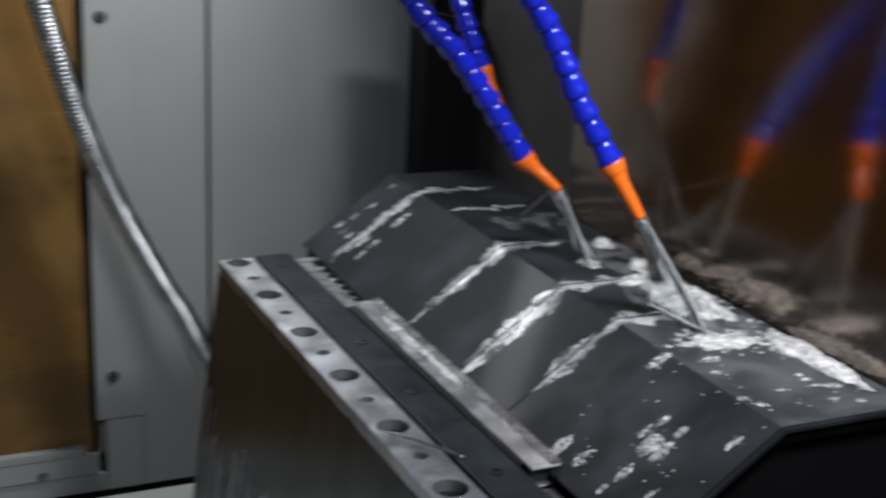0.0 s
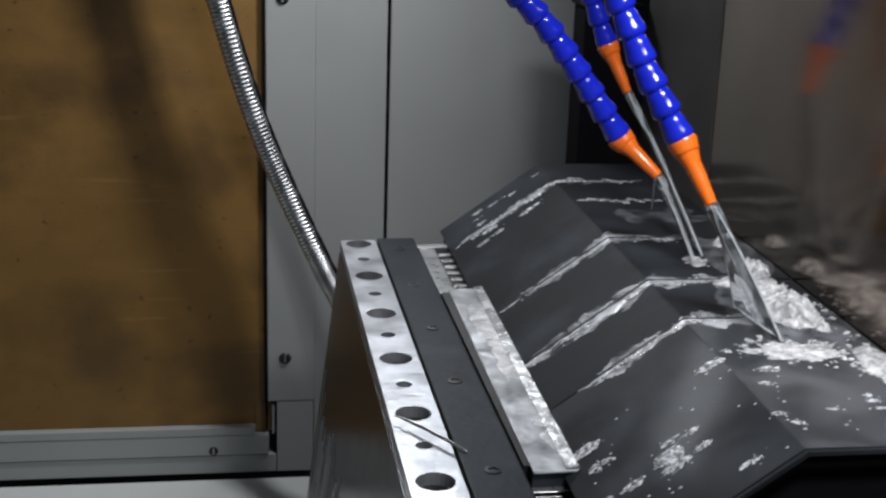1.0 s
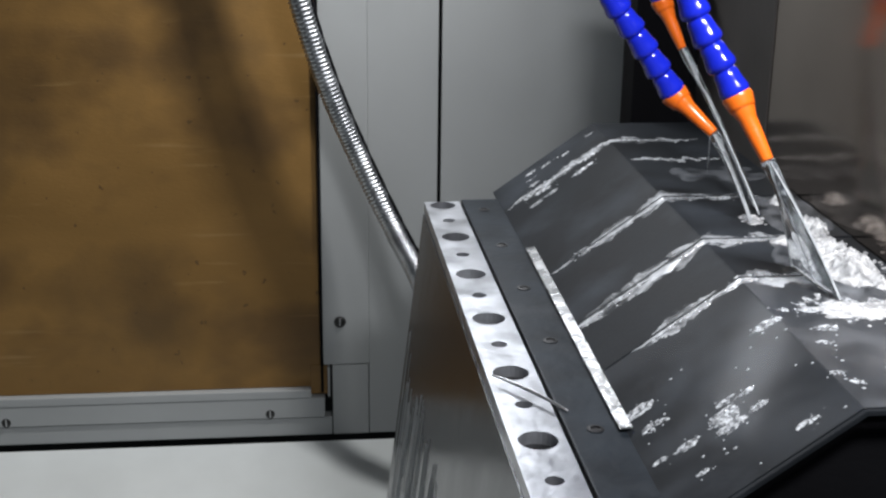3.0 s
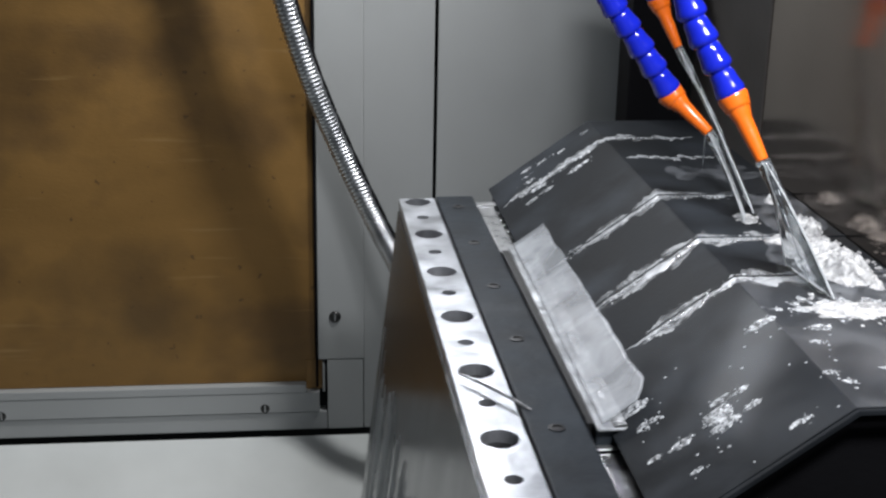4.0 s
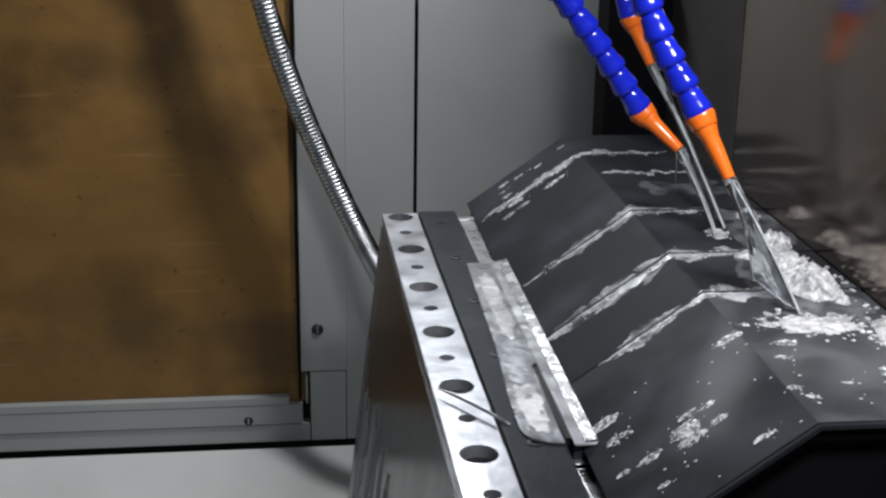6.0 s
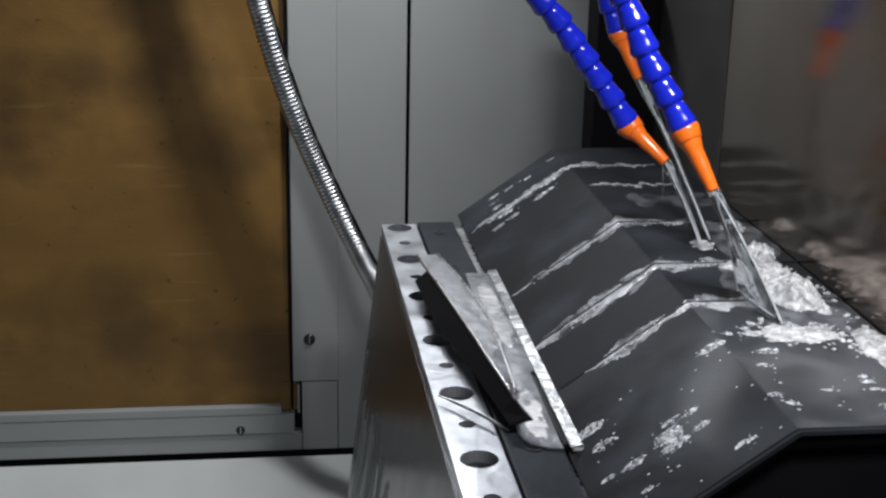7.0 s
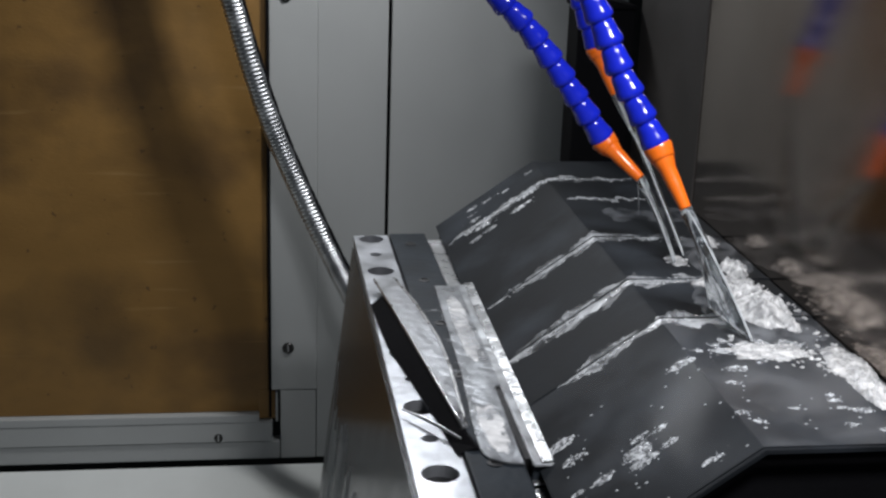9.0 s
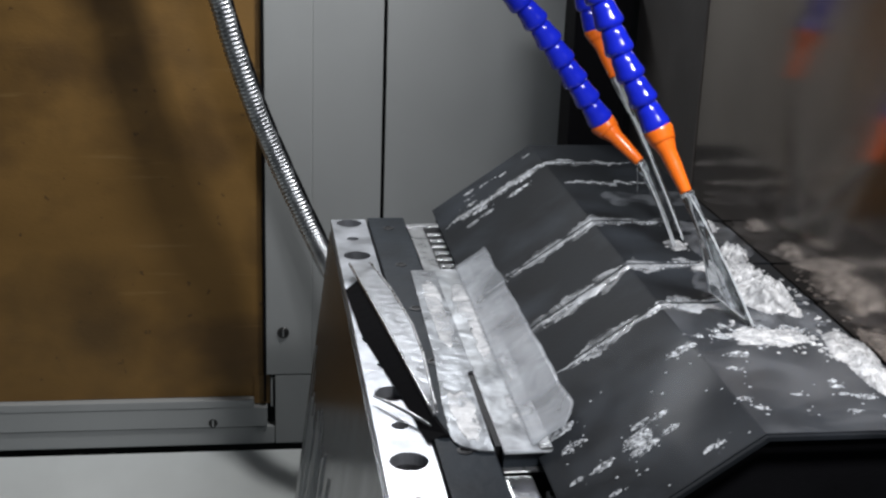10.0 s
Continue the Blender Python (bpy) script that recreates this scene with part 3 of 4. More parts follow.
def froth_field(bm, at, half_u, half_v, height, cell, seed, place, rough=1.0, cover=0.35, n=64, gate=0.02):
    """A lumpy sheet of broken water: ridged bumps that thin out and open into holes towards its rim; closed below."""
    grid, keep = [], {}
    for j in range(n + 1):
        row = []
        for i in range(n + 1):
            u, v = 2 * i / n - 1, 2 * j / n - 1
            x, y = at[0] + u * half_u, at[1] + v * half_v
            q = (x / cell, y / cell, seed)
            ridge = 1 - abs(noise.noise(q)) * 2
            ridge2 = 1 - abs(noise.noise((q[0] * 2.3, q[1] * 2.3, seed + 4))) * 2
            broad = noise.noise((x / cell * 0.3, y / cell * 0.3, seed + 9))
            rim = 1 - (u * u + v * v) ** 1.2 * (1 + 0.9 * noise.noise((u * 2.2, v * 2.2, seed + 20)))
            h = rim * (0.55 * ridge + 0.3 * rough * ridge2 + 0.7 * broad) + (rim - 0.65) * cover * 2
            keep[i, j] = h
            row.append((x, y, height * max(-0.15, h)))
        grid.append(row)
    top, low = {}, {}

    def vert(store, i, j, z):
        if (i, j) not in store:
            x, y, h = grid[j][i]
            store[i, j] = bm.verts.new(place(x, y, h if z else -0.0002))
        return store[i, j]

    cells = {(i, j) for i in range(n) for j in range(n) if max(keep[i, j], keep[i + 1, j], keep[i, j + 1], keep[i + 1, j + 1]) > gate}
    for i, j in cells:
        c = ((i, j), (i + 1, j), (i + 1, j + 1), (i, j + 1))
        bm.faces.new([vert(top, *q, True) for q in c])
        bm.faces.new([vert(low, *q, False) for q in c[::-1]])
        for (a, b), (di, dj) in zip(((c[0], c[1]), (c[1], c[2]), (c[2], c[3]), (c[3], c[0])), ((0, -1), (1, 0), (0, 1), (-1, 0))):
            if (i + di, j + dj) not in cells:
                bm.faces.new((vert(top, *b, True), vert(top, *a, True), vert(low, *a, False), vert(low, *b, False)))
    return bm


def drops_on_cover():
    """Streaky drop clusters on the near flank and top, drawn out up the slope."""
    rnd = random.Random(11)
    bm = bmesh.new()
    spots = []
    for _ in range(13):
        spots.append((rnd.uniform(0.012, 0.10), 0.012 + 0.13 * rnd.random() ** 1.2, rnd.uniform(0.35, 1.0)))
    for _ in range(18):
        spots.append((rnd.uniform(0.02, 0.10), rnd.uniform(0.60, 0.71), rnd.uniform(0.3, 0.8)))
    for _ in range(18):
        spots.append((rnd.uniform(0.11, 0.225), rnd.uniform(0.01, 0.16), rnd.uniform(0.3, 0.8)))
    for x, y, size in spots:
        skin = lambda px, py, h: on_cover(min(px, 0.2255), py, 0.0002 + h)  # noqa: E731
        froth_field(bm, (x, y), 0.0105 * size, 0.0062 * size, 0.0019 * size, 0.0030, rnd.random() * 90, skin, 1.4, -0.05, 20, 0.22)
        for _ in range(7):
            dx, dy, s = rnd.gauss(0, 0.009) * size, rnd.gauss(0, 0.006) * size, rnd.uniform(0.0003, 0.0009)
            blob(bm, on_cover(min(x + dx, 0.220), y + dy, 0.0002), s * 1.4, s, s * 0.7, rnd, Euler((0, -0.62 if x + dx < RIDGE[0] else 0.0, 0)).to_matrix().to_4x4())
    for _ in range(46):
        x, y, s = rnd.uniform(0.008, 0.22), 0.008 + 0.17 * rnd.random(), rnd.uniform(0.0005, 0.0012)
        blob(bm, on_cover(x, y, 0.0002), s * 1.5, s, s * 0.6, rnd, Euler((0, -0.62 if x < RIDGE[0] else 0.0, 0)).to_matrix().to_4x4())
    bmesh.ops.recalc_face_normals(bm, faces=bm.faces[:])
    stuff("drops", bm, DROPS, "scattered streaky coolant drops clinging to the dark cover")


drops_on_cover()


def fan(name, tip, foot_a, foot_b, r, thick, material, bend=0.008, edges=True, seed=0):
    """A jet that leaves a round nozzle and spreads into a flat sheet with thick rims."""
    tip, foot_a, foot_b = Vector(tip), Vector(foot_a), Vector(foot_b)
    n, sides = 24, 20
    across = (foot_b - foot_a).normalized()
    way = ((foot_a + foot_b) / 2 - tip).normalized()
    out = way.cross(across).normalized()
    bm = bmesh.new()
    rings = []
    left, right = [], []
    for i in range(n + 1):
        t = i / n
        c = tip.lerp((foot_a + foot_b) / 2, t) + Vector((0.25, -0.25, 0.6)) * bend * 4 * t * (1 - t)
        half = r * (1 - t) + (foot_b - foot_a).length / 2 * t ** 1.15
        depth = r * (1 - t) ** 2 + thick * (1 - (1 - t) ** 2)
        ring = []
        for k in range(sides):
            a = 2 * math.pi * k / sides
            u, v = math.cos(a), math.sin(a)
            ripple = 1 + 0.35 * noise.noise((u * 3, t * 5, seed))
            ring.append(bm.verts.new(c + across * half * u + out * depth * v * ripple))
        rings.append(ring)
        left.append(c - across * half)
        right.append(c + across * half)
    for p, q in zip(rings, rings[1:]):
        for k in range(sides):
            bm.faces.new((p[k], p[(k + 1) % sides], q[(k + 1) % sides], q[k]))
    bm.faces.new(rings[0][::-1])
    bm.faces.new(rings[-1])
    bmesh.ops.recalc_face_normals(bm, faces=bm.faces[:])
    jet = tagged(part(name, bm, material, None, "", True), "clear spreading jet of coolant from the orange nozzle", "water jet", "coolant jets", "stuff")
    if edges:
        for line in (left, right):
            part("jet_rim", tube(line, lambda t, i: 0.0005 + 0.0004 * t + 0.0004 * noise.noise((i * 0.6, seed, 9)), 8), RUN, jet, "bright thick rim of the jet", True)
    return jet


def strand(bm, a, b, r, seed):
    a, b = Vector(a), Vector(b)
    path = [a.lerp(b, i / 20) + Vector((0.3, -0.3, 0.6)) * 0.008 * (i / 20) * (1 - i / 20) for i in range(21)]
    tube(path, lambda t, i: 0.65 * r * (0.7 + 0.6 * t + 0.5 * noise.noise((i * 0.5, seed, 2))), 8, bm)


JET = water_shader("jet_water", 0.97, 0.03, bump=0.35, scale=30)
fan("coolant_jet", (0.1156, 0.2096, 1.1653), (0.152, 0.238, 1.0775), (0.160, 0.166, 1.0775), 0.0052, 0.0022, JET, bend=0.004, seed=1)
fan("coolant_jet", (0.1254, 0.3615, 1.1492), (0.168, 0.392, 1.078), (0.157, 0.346, 1.078), 0.0046, 0.0018, JET, bend=0.003, seed=2)
fan("coolant_jet", (0.1400, 0.5145, 1.1925), (0.181, 0.405, 1.078), (0.172, 0.368, 1.078), 0.0040, 0.0016, JET, 0.004, seed=3)


def jet_strands():
    bm = bmesh.new()
    for k, (a, b, r) in enumerate((((0.1224, 0.3640, 1.1520), (0.1736, 0.5190, 1.078), 0.0010), ((0.1254, 0.3615, 1.1492), (0.170, 0.40, 1.078), 0.0012), ((0.1400, 0.5145, 1.1925), (0.176, 0.39, 1.078), 0.0014), ((0.1156, 0.2096, 1.1653), (0.156, 0.200, 1.078), 0.0010), ((0.1270, 0.3600, 1.1492), (0.160, 0.352, 1.078), 0.0011))):
        strand(bm, a, b, r, k)
    stuff("jet_strands", bm, RUN, "thin bright strands of coolant inside the jets")


jet_strands()


def foam_mound():
    """Churned foam where the jets strike, with a broken ring and small crests round it."""
    rnd = random.Random(21)
    bm = bmesh.new()
    skin = lambda x, y, h: on_cover(min(x, 0.2265), y, 0.0008 + h)  # noqa: E731
    froth_field(bm, (0.191, 0.240), 0.027, 0.066, 0.0125, 0.0150, 3, skin, 0.8, 0.50, 110)
    skim = bmesh.new()
    for k, (cx, cy, hu, hv) in enumerate(((0.185, 0.22, 0.047, 0.10), (0.20, 0.37, 0.033, 0.075), (0.178, 0.50, 0.045, 0.040))):
        froth_field(skim, (cx, cy), hu, hv, 0.0005, 0.020, 71 + k, skin, 0.8, 0.1, 48, 0.10)
    bmesh.ops.recalc_face_normals(skim, faces=skim.faces[:])
    stuff("bubble_film", skim, SKIM, "thin drifting film of bubbles around the foam")
    for k, (cx, cy, hu, hv, ht) in enumerate(((0.204, 0.330, 0.013, 0.020, 0.011), (0.205, 0.405, 0.011, 0.014, 0.008), (0.162, 0.356, 0.011, 0.016, 0.0025), (0.214, 0.120, 0.020, 0.040, 0.004), (0.212, 0.080, 0.013, 0.052, 0.007), (0.165, 0.150, 0.030, 0.020, 0.003), (0.185, 0.300, 0.030, 0.016, 0.004))):
        froth_field(bm, (cx, cy), hu, hv, ht, 0.006, 11 + k, skin, 1.3, 0.3, 36)
    for _ in range(120):
        a, rad = rnd.uniform(-2.8, 1.2), rnd.gauss(1.0, 0.14)
        x, y = 0.186 + 0.042 * rad * math.cos(a), 0.205 + 0.075 * rad * math.sin(a)
        if 0.112 < x < 0.223:
            s = rnd.uniform(0.0006, 0.0022)
            blob(bm, on_cover(x, y, 0.0008), s * 1.6, s * 1.2, s * 0.6, rnd)
    bmesh.ops.recalc_face_normals(bm, faces=bm.faces[:])
    return stuff("foam", bm, CHURN, "bright churned foam where the coolant jets strike the cover")


foam_mound()


def froth_body(name, label, half_u, half_v, height, cell, seed, material, cover=0.2, gate=0.02, threads=0, rough=1.2):
    bm = bmesh.new()
    froth_field(bm, (0, 0), half_u, half_v, height, cell, seed, lambda x, y, h: Vector((x, y, h)), rough, cover, 84, gate)
    rnd = random.Random(seed)
    for _ in range(36):
        s = rnd.uniform(0.0005, 0.0013)
        blob(bm, Vector((rnd.gauss(0, half_u * 0.6), rnd.gauss(0, half_v * 0.6), rnd.uniform(0, height * 2.0))), s * 2.2, s, s * 0.8, rnd)
    for k in range(threads):
        c = Vector((rnd.uniform(-0.8, 0.8) * half_u, rnd.uniform(-0.85, 0.85) * half_v, height * rnd.uniform(0.2, 0.9)))
        run = Vector((rnd.choice((-1, 1)) * rnd.uniform(0.3, 0.9) * half_u, rnd.gauss(0, 0.5) * half_u, 0))
        path = [c + run * (i / 16 - 0.5) + Vector((0.006 * noise.noise((i * 0.2, k, 1)), 0.016 * noise.noise((i * 0.2, k, 2)), height * 0.9 * noise.noise((i * 0.2, k, 3)))) for i in range(17)]
        tube(path, lambda t, i: 0.0003 + 0.0009 * math.sin(math.pi * t), 6, bm)
    bmesh.ops.recalc_face_normals(bm, faces=bm.faces[:])
    return stuff(name, bm, material, label)


def water_lumps(name, label, count, spread, size, seed, material, stretch=(1, 1, 1), threads=0, sheets=0):
    """A loose body of flying or sliding water: lumps and threads about its own origin."""
    rnd = random.Random(seed)
    bm = bmesh.new()
    for _ in range(count):
        c = Vector([rnd.gauss(0, s) for s in spread])
        s = rnd.uniform(*size)
        tilt = Euler((rnd.gauss(0, 0.15), rnd.gauss(0, 0.25), rnd.gauss(0, 0.3))).to_matrix().to_4x4()
        blob(bm, c, s * stretch[0] * rnd.uniform(0.6, 1.5), s * stretch[1], s * stretch[2], rnd, tilt)
    for k in range(threads):
        c = Vector([rnd.gauss(0, s * 0.7) for s in spread])
        path = [c + Vector((1.3 * spread[0] * noise.noise((i * 0.12, k, 1)), spread[1] * 1.0 * noise.noise((i * 0.12, k, 2)), spread[2] * 1.6 * noise.noise((i * 0.12, k, 3)))) for i in range(24)]
        fat = rnd.uniform(0.6, 1.3)
        tube(path, lambda t, i: 0.0003 + 0.0013 * fat * math.sin(math.pi * t) * (0.7 + 0.8 * noise.noise((i * 0.5, k, 8))), 6, bm)
    for k in range(sheets):
        c = Vector([rnd.gauss(0, s * 0.55) for s in spread])
        turn = Euler((rnd.uniform(0.3, 1.3), rnd.uniform(-0.9, 0.9), rnd.uniform(0, 6.3))).to_matrix()
        size_u, size_v, curl = rnd.uniform(0.4, 0.9) * spread[0], rnd.uniform(0.5, 1.0) * spread[1], rnd.uniform(0.3, 1.1)
        grid = []
        for j in range(19):
            row = []
            for i in range(19):
                u, v = i / 9 - 1, j / 9 - 1
                edge = 1 + 0.35 * noise.noise((u * 2, v * 2, k))
                p = Vector((u * size_u * edge, v * size_v * edge, size_u * (curl * u * u + 0.5 * noise.noise((u * 1.8, v * 1.8, k + 40)))))
                row.append(bm.verts.new(c + turn @ p))
            grid.append(row)
        for j in range(18):
            for i in range(18):
                u, v = (i + 0.5) / 9 - 1, (j + 0.5) / 9 - 1
                if u * u + v * v + 0.9 * noise.noise((u * 2.6, v * 2.6, k + 9)) < 0.85:
                    bm.faces.new((grid[j][i], grid[j][i + 1], grid[j + 1][i + 1], grid[j + 1][i]))
    for v in [v for v in bm.verts if not v.link_faces]:
        bm.verts.remove(v)
    return stuff(name, bm, material, label)


CURL = veil("curling_water", 0.06, 0.85, 48)
SPUME = water_shader("white_spume", 0.45, 0.10, bump=0.6, scale=160)
SURGE = froth_body("water_surge", "frothy coolant surging over the drilled rail", 0.050, 0.27, 0.0050, 0.030, 31, STREAM, 0.12, 0.14, 46, 0.35)
SPRAY = water_lumps("water_spray", "fast streaky coolant spray flying from the slot", 300, (0.13, 0.10, 0.075), (0.0006, 0.0014), 32, SPUME, (7.0, 0.8, 0.8))
SPLASH = water_lumps("water_splash", "compact streaky splash of coolant thrown aside", 150, (0.035, 0.05, 0.035), (0.0006, 0.0015), 33, SPUME, (5.0, 0.9, 0.9))
CROWN = water_lumps("water_crown", "curling crown of coolant thrown up from the slot", 90, (0.050, 0.065, 0.034), (0.0006, 0.0016), 34, CURL, (2.0, 1.0, 1.3), 16, 26)
SCATTER = water_lumps("water_scatter", "few coolant drops falling beside the table", 46, (0.045, 0.05, 0.05), (0.0008, 0.0020), 35, SPUME, (2.4, 0.8, 1.2))
FROTHING = froth_body("bubbling_coolant", "bubbling clear coolant across the keeper strip", 0.032, 0.12, 0.0040, 0.015, 36, WASH, -0.05, 0.26, 18, 0.9)


def overflow_sheet():
    """A thin sheet of coolant that rides up over the edge of the cover, with a thick rounded rim."""
    bm = bmesh.new()
    nx, ny = 14, 40
    layers = []
    for side in (0, 1):
        grid = []
        for j in range(ny + 1):
            v = j / ny
            y = 0.128 + 0.378 * v
            far = 0.029 * (1 - 0.12 * v) * min(1.0, 0.72 + 7 * v) + 0.002 * noise.noise((y * 30, 2, 0))
            row = []
            for i in range(nx + 1):
                u = i / nx
                x = -0.002 + (far + 0.002) * u
                climb = max(0.0, x + 0.001) * 0.715
                thick = 0.0012 + 0.0007 * max(0, u - 0.85) / 0.15 + 0.0003 * noise.noise((x * 30, y * 14, 4))
                row.append(bm.verts.new((x, y, climb + 0.0016 + (thick if side else 0.0))))
            grid.append(row)
        layers.append(grid)
    for grid, flip in zip(layers, (True, False)):
        for a, b in zip(grid, grid[1:]):
            for i in range(nx):
                q = (a[i], a[i + 1], b[i + 1], b[i])
                bm.faces.new(q[::-1] if flip else q)
    low, top = layers
    for j in range(ny):
        for i in (0, nx):
            bm.faces.new((low[j][i], low[j + 1][i], top[j + 1][i], top[j][i]))
    for i in range(nx):
        for j in (0, ny):
            bm.faces.new((low[j][i], low[j][i + 1], top[j][i + 1], top[j][i]))
    bmesh.ops.recalc_face_normals(bm, faces=bm.faces[:])
    return stuff("overflow_sheet", bm, SHEET, "translucent sheet of coolant sliding up the cover's edge")


SHEET = veil("sheet_water", 0.30, 0.62, 22, (0.74, 0.78, 0.83), 0.12)
OVERFLOW = overflow_sheet()


STRIPSTEEL = shader("wet_strip_steel", (0.38, 0.39, 0.41), 0.32, 0.85, vary=0.4, scale=40, bump=0.5, fine=90, stain=(0.16, 0.17, 0.18), stain_scale=40, coat=0.3)


def loose_wiper():
    """A steel-backed wiper strip that has come out of its seat and lies across the rail."""
    w = thing("loose_wiper", "bent steel wiper strip lying across rail, with a black sheet as its shadow", "wiper strip", (0, 0, 1.0))
    n = 22

    def along(table, y):
        for (ya, xa), (yb, xb) in zip(table, table[1:]):
            if ya >= y >= yb:
                return xa + (xb - xa) * (ya - y) / (ya - yb)
        return table[-1][1]

    LEFT = ((0.51, 0.0055), (0.321, 0.0250), (0.17, 0.0410))
    RIGHT = ((0.51, 0.0270), (0.43, 0.0395), (0.341, 0.0480), (0.28, 0.0490), (0.17, 0.0455))
    FOOT = ((0.51, -0.0010), (0.46, -0.0005), (0.36, 0.0045), (0.22, 0.0255), (0.15, 0.0341))

    def ribbon(rows):
        bm = bmesh.new()
        rows = [[bm.verts.new(v) for v in row] for row in rows]
        for a, b in zip(rows, rows[1:]):
            for k in range(4):
                bm.faces.new((a[k], a[(k + 1) % 4], b[(k + 1) % 4], b[k]))
        bm.faces.new(rows[0])
        bm.faces.new(rows[-1][::-1])
        bmesh.ops.recalc_face_normals(bm, faces=bm.faces[:])
        return bm

    ys = [0.508 - 0.336 * i / n for i in range(n + 1)]
    rise = lambda y: 0.0115 + 0.002 * math.sin((0.508 - y) * 9)  # noqa: E731
    strip = [(along(LEFT, y), along(RIGHT, y), y, rise(y)) for y in ys]
    part("backing", ribbon([((l, y, z), (r, y + 0.004, z - 0.0008), (r, y + 0.004, z - 0.0022), (l, y, z - 0.0016)) for l, r, y, z in strip]), STRIPSTEEL, w, "wet grey steel backing strip")
    for side in (0, 1):
        rim = [Vector((row[side] + (0.0009 if side == 0 else -0.0009), row[2] + 0.004 * side, row[3] + 0.0002 - 0.0008 * side)) for row in strip]
        part("bead", tube(rim, 0.0011, 8), EDGE, w, "bright rolled edge of the strip", True)
    # black sheet from the strip's left edge to the rail stands in for its shadow
    low = [(along(LEFT, y), along(FOOT, y), y, rise(y)) for y in ys if y < 0.466] + [(0.0475, 0.0345, 0.150, 0.0085)]
    bm = ribbon([((l, y, z - 0.0017), (l + 0.004, y, z - 0.0040), (f + 0.002, y, 0.0004), (f, y, 0.0014)) for l, f, y, z in low])
    part("lip", bm, BLACK, w, "black sheet in place of the strip's shadow")
    return w


WIPER = loose_wiper()


def loose_wire():
    part("wire", tube([Vector((0.0025 + 0.0425 * t, 0.2212 - 0.064 * t ** 1.1, 0.0046 + 0.0012 * math.sin(3 * t))) for t in (k / 16 for k in range(17))], lambda t, i: 0.0006 + 0.0009 * math.sin(math.pi * t), 8), EDGE, TABLE, "thin bright wire lying across the rail", True)


loose_wire()


def flank_streaks():
    """Thin pale runs down the lower part of the table's sloping flank, standing in for its streaky wet reflection."""
    rnd = random.Random(8)
    bm = bmesh.new()
    for _ in range(150):
        y = rnd.uniform(-0.05, 0.672)
        z0 = -0.155 - 0.05 * rnd.random() - 0.06 * noise.noise((y * 14, 1, 0))
        length = rnd.uniform(0.03, 0.24)
        r = rnd.uniform(0.0005, 0.0016)
        path = []
        for k in range(7):
            z = max(-0.495, z0 - length * k / 6)
            path.append(Vector((-0.001 - (-0.0125 - z) * 0.057 / 0.4875 - 0.0002, y + 0.004 * noise.noise((y * 40, z * 9, 2)), z)))
        tube(path, lambda t, i: (r * 0.5, r * (1.2 - 0.6 * t)), 6, bm)
    tagged(part("reflection_streak", bm, RUN, TABLE, "thin pale runs in place of the flank's streaky wet reflection", True), kind="stuff")


flank_streaks()


def plate_pool():
    """Milky coolant that lies in the middle of the slide plate."""
    bm = bmesh.new()
    flat = lambda x, y, h: Vector((x, y, 0.0063 + h * 0.16))  # noqa: E731
    froth_field(bm, (0.108, 0.372), 0.0235, 0.125, 0.0022, 0.030, 51, flat, 0.6, 0.55, 60, 0.12)
    froth_field(bm, (0.122, 0.185), 0.026, 0.060, 0.0020, 0.016, 57, flat, 0.8, 0.0, 40, 0.25)
    bmesh.ops.recalc_face_normals(bm, faces=bm.faces[:])
    tagged(part("coolant_pool", bm, POOL, TABLE, "milky coolant lying on the slide plate", True), kind="stuff")
    bm = bmesh.new()
    low = lambda x, y, h: Vector((x, y, 0.0057 + h * 0.12))  # noqa: E731
    froth_field(bm, (0.0750, 0.385), 0.0105, 0.105, 0.0020, 0.024, 53, low, 0.6, 0.50, 50, 0.12)
    froth_field(bm, (0.0660, 0.185), 0.0100, 0.045, 0.0014, 0.012, 59, low, 0.8, -0.1, 30, 0.30)
    bmesh.ops.recalc_face_normals(bm, faces=bm.faces[:])
    tagged(part("coolant_pool", bm, POOL, LOOSE, "milky coolant lying on the loose sheet", True), kind="stuff")


plate_pool()


